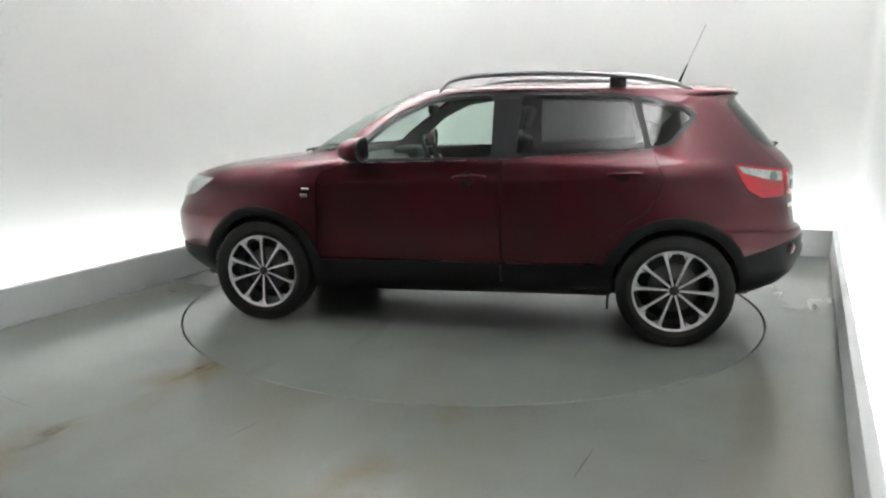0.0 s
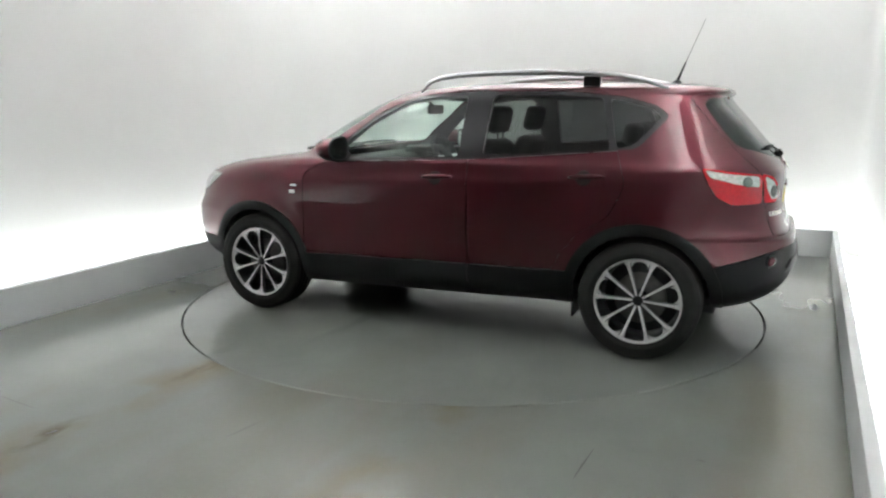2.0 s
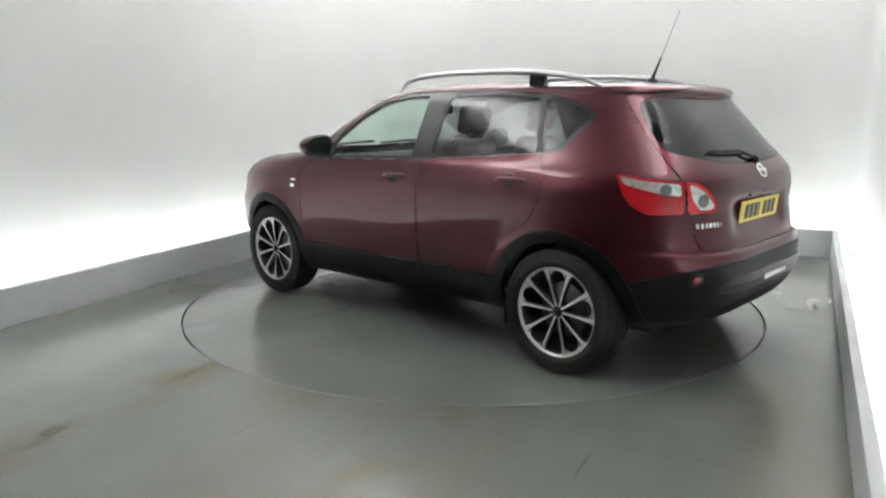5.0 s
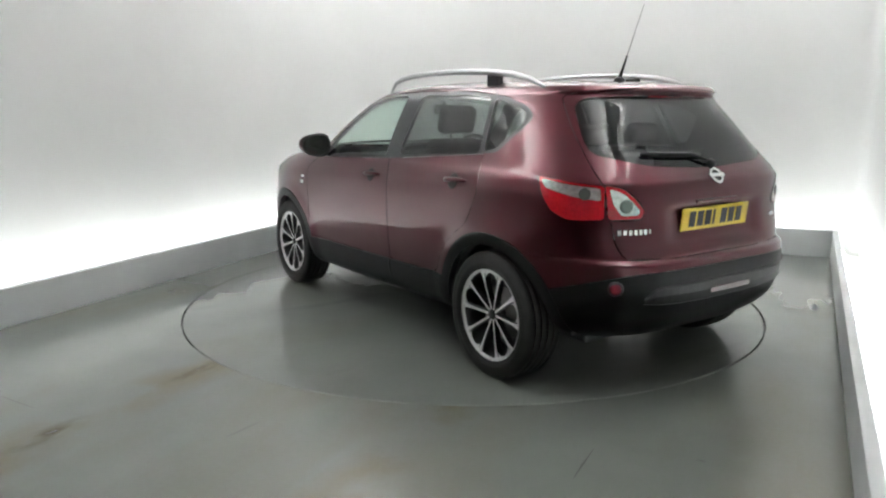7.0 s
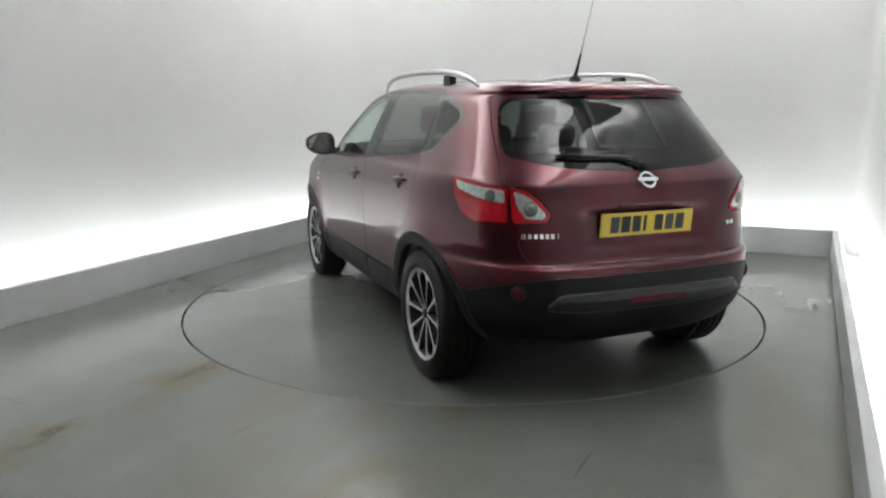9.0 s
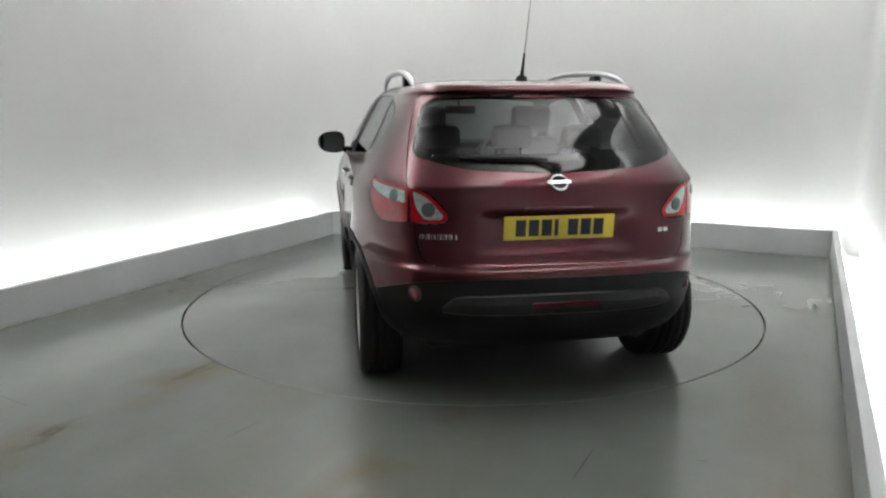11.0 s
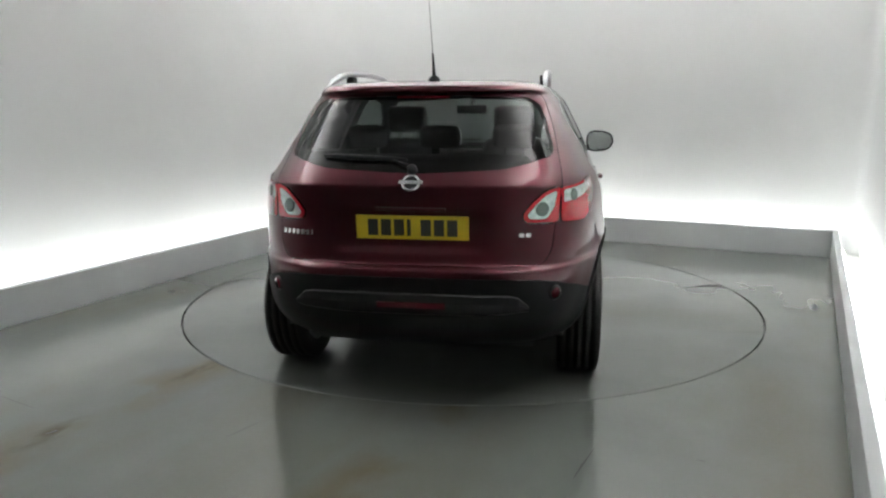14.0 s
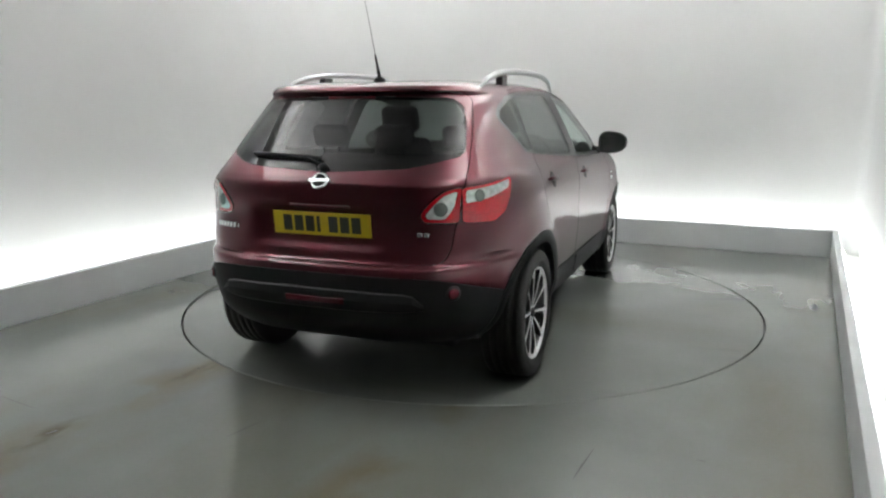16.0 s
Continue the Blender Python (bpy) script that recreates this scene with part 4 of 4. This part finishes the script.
def tail_fittings(car, gate):
    out = (1, 0, 0)
    # number plate with its characters as plain bars
    loc, no = on_skin((-3, -0.005, 0.866), out)
    plate = empty("number_plate")
    plate.parent = gate
    part("plate", boxes((-0.26, 0.26, -0.0555, 0.0555, 0, 0.006), bevel=0.002), M_YELLOW, plate)
    part("plate_strip", boxes((-0.075, 0.075, -0.068, -0.057, 0, 0.004), bevel=0.001), M_BLUE, plate)
    x = -0.205
    for k in range(7):
        if k == 4:
            x += 0.033
        w = 0.018 if k == 3 else 0.048
        part("character_bar", boxes((x, x + w, -0.0385, 0.0385, 0.004, 0.0075), bevel=0.0008), M_INK, plate)
        x += w + 0.0125
    plate.matrix_basis = Matrix.Translation((loc.x - 0.010, -0.005, 0.866)) @ Matrix(((0, -0.10, -0.995), (-1, 0, 0), (0, 0.995, -0.10))).to_4x4()
    # round emblem: ring and bar
    loc, no = on_skin((-3, 0.0, 1.066), out)
    if no.x > 0:
        no = -no
    em = empty("emblem")
    em.parent = gate
    part("ring", lathe([(0.032, 0.004), (0.034, 0.010), (0.040, 0.011), (0.045, 0.006), (0.045, 0), (0.032, 0)], 40, "z"), M_CHROME, em, smooth=True)
    part("crossbar", boxes((-0.056, 0.056, -0.010, 0.010, 0, 0.012), bevel=0.003), M_CHROME, em)
    part("backing", lathe([(0.0001, 0.003), (0.033, 0.003)], 32, "z"), M_GLOSSBLACK, em)
    em.matrix_basis = Matrix.Translation(loc) @ (no.to_track_quat("Z", "Y")).to_matrix().to_4x4()
    # model name and grade as plain chrome bars
    for k in range(7):
        y = 0.618 - 0.0245 * k
        skin_box((-3, y, 0.832), out, 0.018 if k < 6 else 0.006, 0.024, 0.003, M_CHROME, "name_bar", gate)
    for k in range(2):
        skin_box((-3, -0.50 - 0.03 * k, 0.838), out, 0.024, 0.020, 0.003, M_CHROME, "grade_bar", gate)
    # grip lip over the plate
    skin_box((-3, 0.0, 0.952), out, 0.32, 0.014, 0.012, M_PAINT, "tailgate_grip", gate, "body-coloured grip lip", bevel=0.004)
    # wiper
    wp = empty("rear_wiper")
    wp.parent = gate
    pts = []
    for k in range(7):
        t = k / 6
        p, n = on_skin((-3, 0.0 + 0.36 * t, 1.125 + 0.046 * min(1, t * 2.5)), out)
        n = -n if n.x > 0 else n
        pts.append(p + n * (0.014 - 0.002 * t))
    part("arm", tube(pts, [0.009, 0.007, 0.005, 0.005, 0.004, 0.004, 0.004], 8), M_BLACK, wp, smooth=True)
    pts = []
    for k in range(7):
        t = k / 6
        p, n = on_skin((-3, 0.03 + 0.40 * t, 1.160 + 0.014 * t), out)
        n = -n if n.x > 0 else n
        pts.append(p + n * 0.010)
    part("blade", tube(pts, [0.006, 0.011, 0.013, 0.013, 0.013, 0.011, 0.006], 8), M_BLACK, wp, smooth=True)
    disc_on((-3, 0.0, 1.118), out, 0.024, 0.028, M_BLACK, "pivot_cap", wp)
    # high brake lamp under the roof lip
    skin_box((-3, 0, 1.452), out, 0.26, 0.012, 0.004, M_DARKRED, "high_brake_lamp", gate, "dark red strip lamp")
    # bumper: reflectors, raised skid panel, fog lamp strip
    for s in (1, -1):
        disc_on((-3, s * 0.652, 0.578), out, 0.036, 0.006, M_GLOSSBLACK, "reflector_bezel", car, lift=0.006)
        disc_on((-3, s * 0.652, 0.578), out, 0.028, 0.010, M_REFLECT, "reflector", car, "round dark red reflector", lift=0.008)
    bm = bmesh.new()
    cols = []
    for k in range(25):
        u = -1 + 2 * k / 24
        y = 0.535 * u
        lo = 0.490 + 0.018 * abs(u) ** 3
        hi = 0.582 - 0.05 * max(0, abs(u) - 0.9) / 0.1
        col = []
        for z, l in ((hi, 0.003), (hi - 0.006, 0.014), ((hi + lo) / 2, 0.017), (lo, 0.014), (lo - 0.012, 0.0)):
            p, n = on_skin((-3, y, z), out)
            n = -n if n.x > 0 else n
            col.append(bm.verts.new(p + n * l))
        cols.append(col)
    for a, b in zip(cols, cols[1:]):
        for k in range(4):
            bm.faces.new((a[k], a[k + 1], b[k + 1], b[k]))
    bmesh.ops.recalc_face_normals(bm, faces=bm.faces)
    part("skid_panel", bm, M_SKID, car, "dark grey moulded panel across the rear bumper")
    bm = bmesh.new()
    cols = []
    for k in range(11):
        y = -0.17 + 0.31 * k / 10
        col = []
        for z, l in ((0.545, 0.018), (0.543, 0.023), (0.520, 0.024), (0.517, 0.018)):
            p, n = on_skin((-3, y, z), out)
            n = -n if n.x > 0 else n
            col.append(bm.verts.new(p + n * l))
        cols.append(col)
    for a, b in zip(cols, cols[1:]):
        for k in range(3):
            bm.faces.new((a[k], a[k + 1], b[k + 1], b[k]))
    bmesh.ops.recalc_face_normals(bm, faces=bm.faces)
    part("rear_fog_lamp", bm, M_REFLECT, car, "dark red fog lamp strip")
    # bulbs behind the clear lenses
    for s, k in ((1, "l"), (-1, "r")):
        disc_on((-1.832, s * 1.6, 1.008), (0, -s, 0), 0.028, 0.004, M_LAMPGREY, "reflector_bowl", LAMPS[k], lift=0.004)
        disc_on((-3, s * 0.588, 0.953), out, 0.032, 0.004, M_LAMPGREY, "reflector_bowl", LAMPS["g" + k], lift=0.004)


def front_wipers(car):
    """Cowl strip and the two parked wipers at the foot of the windscreen."""
    for name, y0, y1 in (("left", 0.52, 0.02), ("right", -0.10, -0.60)):
        wp = empty("front_wiper")
        wp.parent = car
        for nm, z0, dz, rad, lift in (("arm", 1.098, 0.020, 0.009, 0.020), ("blade", 1.112, 0.012, 0.008, 0.010)):
            pts = []
            for k in range(8):
                t = k / 7
                p, n = on_skin((3, y0 + (y1 - y0) * t, z0 + dz * t), (-1, 0, 0))
                n = -n if n.x < 0 else n
                pts.append(p + n * lift)
            part(nm, tube(pts, rad, 8), M_BLACK, wp, smooth=True)


def side_fittings(s, car, doors):
    door_handle(-0.085, 0.985, s, doors[0])
    door_handle(-1.005, 1.015, s, doors[1])
    door_mirror(s, car)
    roof_rail(s, car)
    skin_box((0.975, s * 1.6, 0.895), (0, -s, 0), 0.050, 0.014, 0.003, M_CHROME, "grade_badge", car, "small chrome badge")
    skin_box((0.985, s * 1.6, 0.852), (0, -s, 0), 0.045, 0.024, 0.004, M_CHROME, "side_repeater", car, "small clear side repeater")
    # joint in the sill cladding below the door split
    skin_box((-0.285, s * 1.6, 0.40), (0, -s, 0), 0.012, 0.11, 0.010, M_GLOSSBLACK, "cladding_joint", car)


def arch_liner(ax, s, car):
    """The dark half-round shell inside a wheel arch."""
    bm = bmesh.new()
    cols = []
    for k in range(19):
        a = radians(14 + 152 * k / 18)
        c, sn = math.cos(a), math.sin(a)
        cols.append([bm.verts.new((ax + 0.392 * c, s * y, HUBZ + 0.392 * sn)) for y in (0.80, 0.52)] + [bm.verts.new((ax, s * 0.52, HUBZ))])
    for p, q in zip(cols, cols[1:]):
        bm.faces.new((p[0], q[0], q[1], p[1]))
        bm.faces.new((p[1], q[1], q[2]))
    part("wheel_arch_liner", bm, M_LINING, car)
    if ax < 0:
        part("mud_flap", boxes((ax + 0.375, ax + 0.39, s * 0.74 - 0.08, s * 0.74 + 0.08, 0.19, 0.32), bevel=0.004), M_BLACK, car)


def antenna(car):
    a = empty("roof_antenna")
    a.parent = car
    loc, no = on_skin((-1.345, 0, 3), (0, 0, -1))
    part("base", lathe([(0.034, -0.006), (0.032, 0.006), (0.024, 0.018), (0.012, 0.026), (0.0001, 0.028)], 20, "z"), M_BLACK, a, smooth=True)
    d = Vector((-0.40, 0, 1)).normalized()
    part("coil", tube([Vector((0, 0, 0.015)) + d * 0.13 * k / 4 for k in range(5)], [0.011, 0.009, 0.007, 0.006, 0.005], 10), M_BLACK, a, smooth=True)
    part("whip", tube([Vector((0, 0, 0.015)) + d * (0.13 + 0.275 * k / 5) for k in range(6)], [0.0028, 0.0026, 0.0024, 0.0022, 0.0020, 0.0020], 8), M_WHIP, a, smooth=True, label="thin grey aerial whip")
    a.matrix_basis = Matrix.Translation(loc)


M_MIRROR = mat("mirror_glass", (0.75, 0.78, 0.76), rough=0.02, metal=1.0)
# Body paint darkened to near black: recess shade put into the colour.
M_HANDLESHADE = mat("shaded_recess_paint", (0.012, 0.003, 0.004), rough=0.6, spec=0.2)
M_DARKRED = mat("dark_red_lens", (0.12, 0.006, 0.01), rough=0.12, coat=0.6)
M_REFLECT = mat("red_reflector", (0.085, 0.005, 0.012), rough=0.25, coat=0.3)
M_SKID = mat("dark_grey_moulding", (0.012, 0.0125, 0.0135), rough=0.42, spec=0.3, var=0.1, scale=25)
M_WHIP = mat("grey_whip", (0.30, 0.30, 0.30), rough=0.4)

cabin(car)
tail_fittings(car, tailgate)
fd = [o for o in car.children if o.name.startswith("front_door")]
rd = [o for o in car.children if o.name.startswith("rear_door")]
for i, s in enumerate((1, -1)):
    side_fittings(s, car, (fd[i], rd[i]))
antenna(car)
front_wipers(car)
for ax in (AXF, AXR):
    for s in (1, -1):
        arch_liner(ax, s, car)
part("silencer", boxes((-1.85, -1.55, -0.40, 0.10, 0.30, 0.39), bevel=0.04), M_LINING, car)


# ---------- marks on the floor ----------
def turntable_mark():
    """The seam of the hatch near the turntable's rim."""
    bm = bmesh.new()
    pts = [Vector((0.485, -1.590, 0.0010)), Vector((0.547, -1.720, 0.0014)), Vector((0.600, -1.850, 0.0024)), Vector((0.618, -1.950, 0.0030))]
    wd = [0.003, 0.010, 0.034, 0.026]
    L = [bm.verts.new(p + Vector((w, 0, 0))) for p, w in zip(pts, wd)]
    R = [bm.verts.new(p - Vector((w, 0, 0))) for p, w in zip(pts, wd)]
    for k in range(3):
        bm.faces.new((L[k], L[k + 1], R[k + 1], R[k]))
    part("seam", bm, M_GAP, table, "dark lifted seam near the rim")


turntable_mark()


def floor_crack(points, width):
    bm = bmesh.new()
    ps = [Vector((*p, 0.0012)) for p in points]
    d = (ps[-1] - ps[0]).normalized()
    side = Vector((-d.y, d.x, 0))
    L = [bm.verts.new(p + side * width * (0.3 + 0.7 * (0 < k < len(ps) - 1))) for k, p in enumerate(ps)]
    R = [bm.verts.new(p - side * width * (0.3 + 0.7 * (0 < k < len(ps) - 1))) for k, p in enumerate(ps)]
    for k in range(len(ps) - 1):
        bm.faces.new((L[k], R[k], R[k + 1], L[k + 1]))
    tagged(part("floor_scuff", bm, M_SCUFF), "thin dark scuff on the floor paint", "scuff mark", kind="structure")


M_SCUFF = mat("dark_scuff", (0.05, 0.05, 0.045), rough=0.7, spec=0.2, var=0.2, scale=30)
floor_crack([(0.40, -2.74), (0.455, -2.62), (0.52, -2.49)], 0.004)
floor_crack([(-1.05, -2.42), (-1.0, -2.34), (-0.95, -2.26)], 0.004)
floor_crack([(-2.36, -1.98), (-2.20, -2.07), (-2.07, -2.14)], 0.004)
floor_crack([(0.92, -2.57), (0.95, -2.585)], 0.008)


# ---------- what moves ----------
def motions():
    rows_t, rows_c = [], []
    for t in [0.0, 0.1] + [0.5 * k for k in range(1, 32)] + [15.9, 16.0]:
        turn = 169.2 - 6.145 * t
        rows_t.append((t, pose(0, 0, 0, 0, 0, turn)))
        rows_c.append((t, pose(0, 0, 0, 0, 0, turn) @ pose(-0.081, 0.0175, 0.001)))
    walk(table, rows_t)
    walk(car, rows_c)


motions()
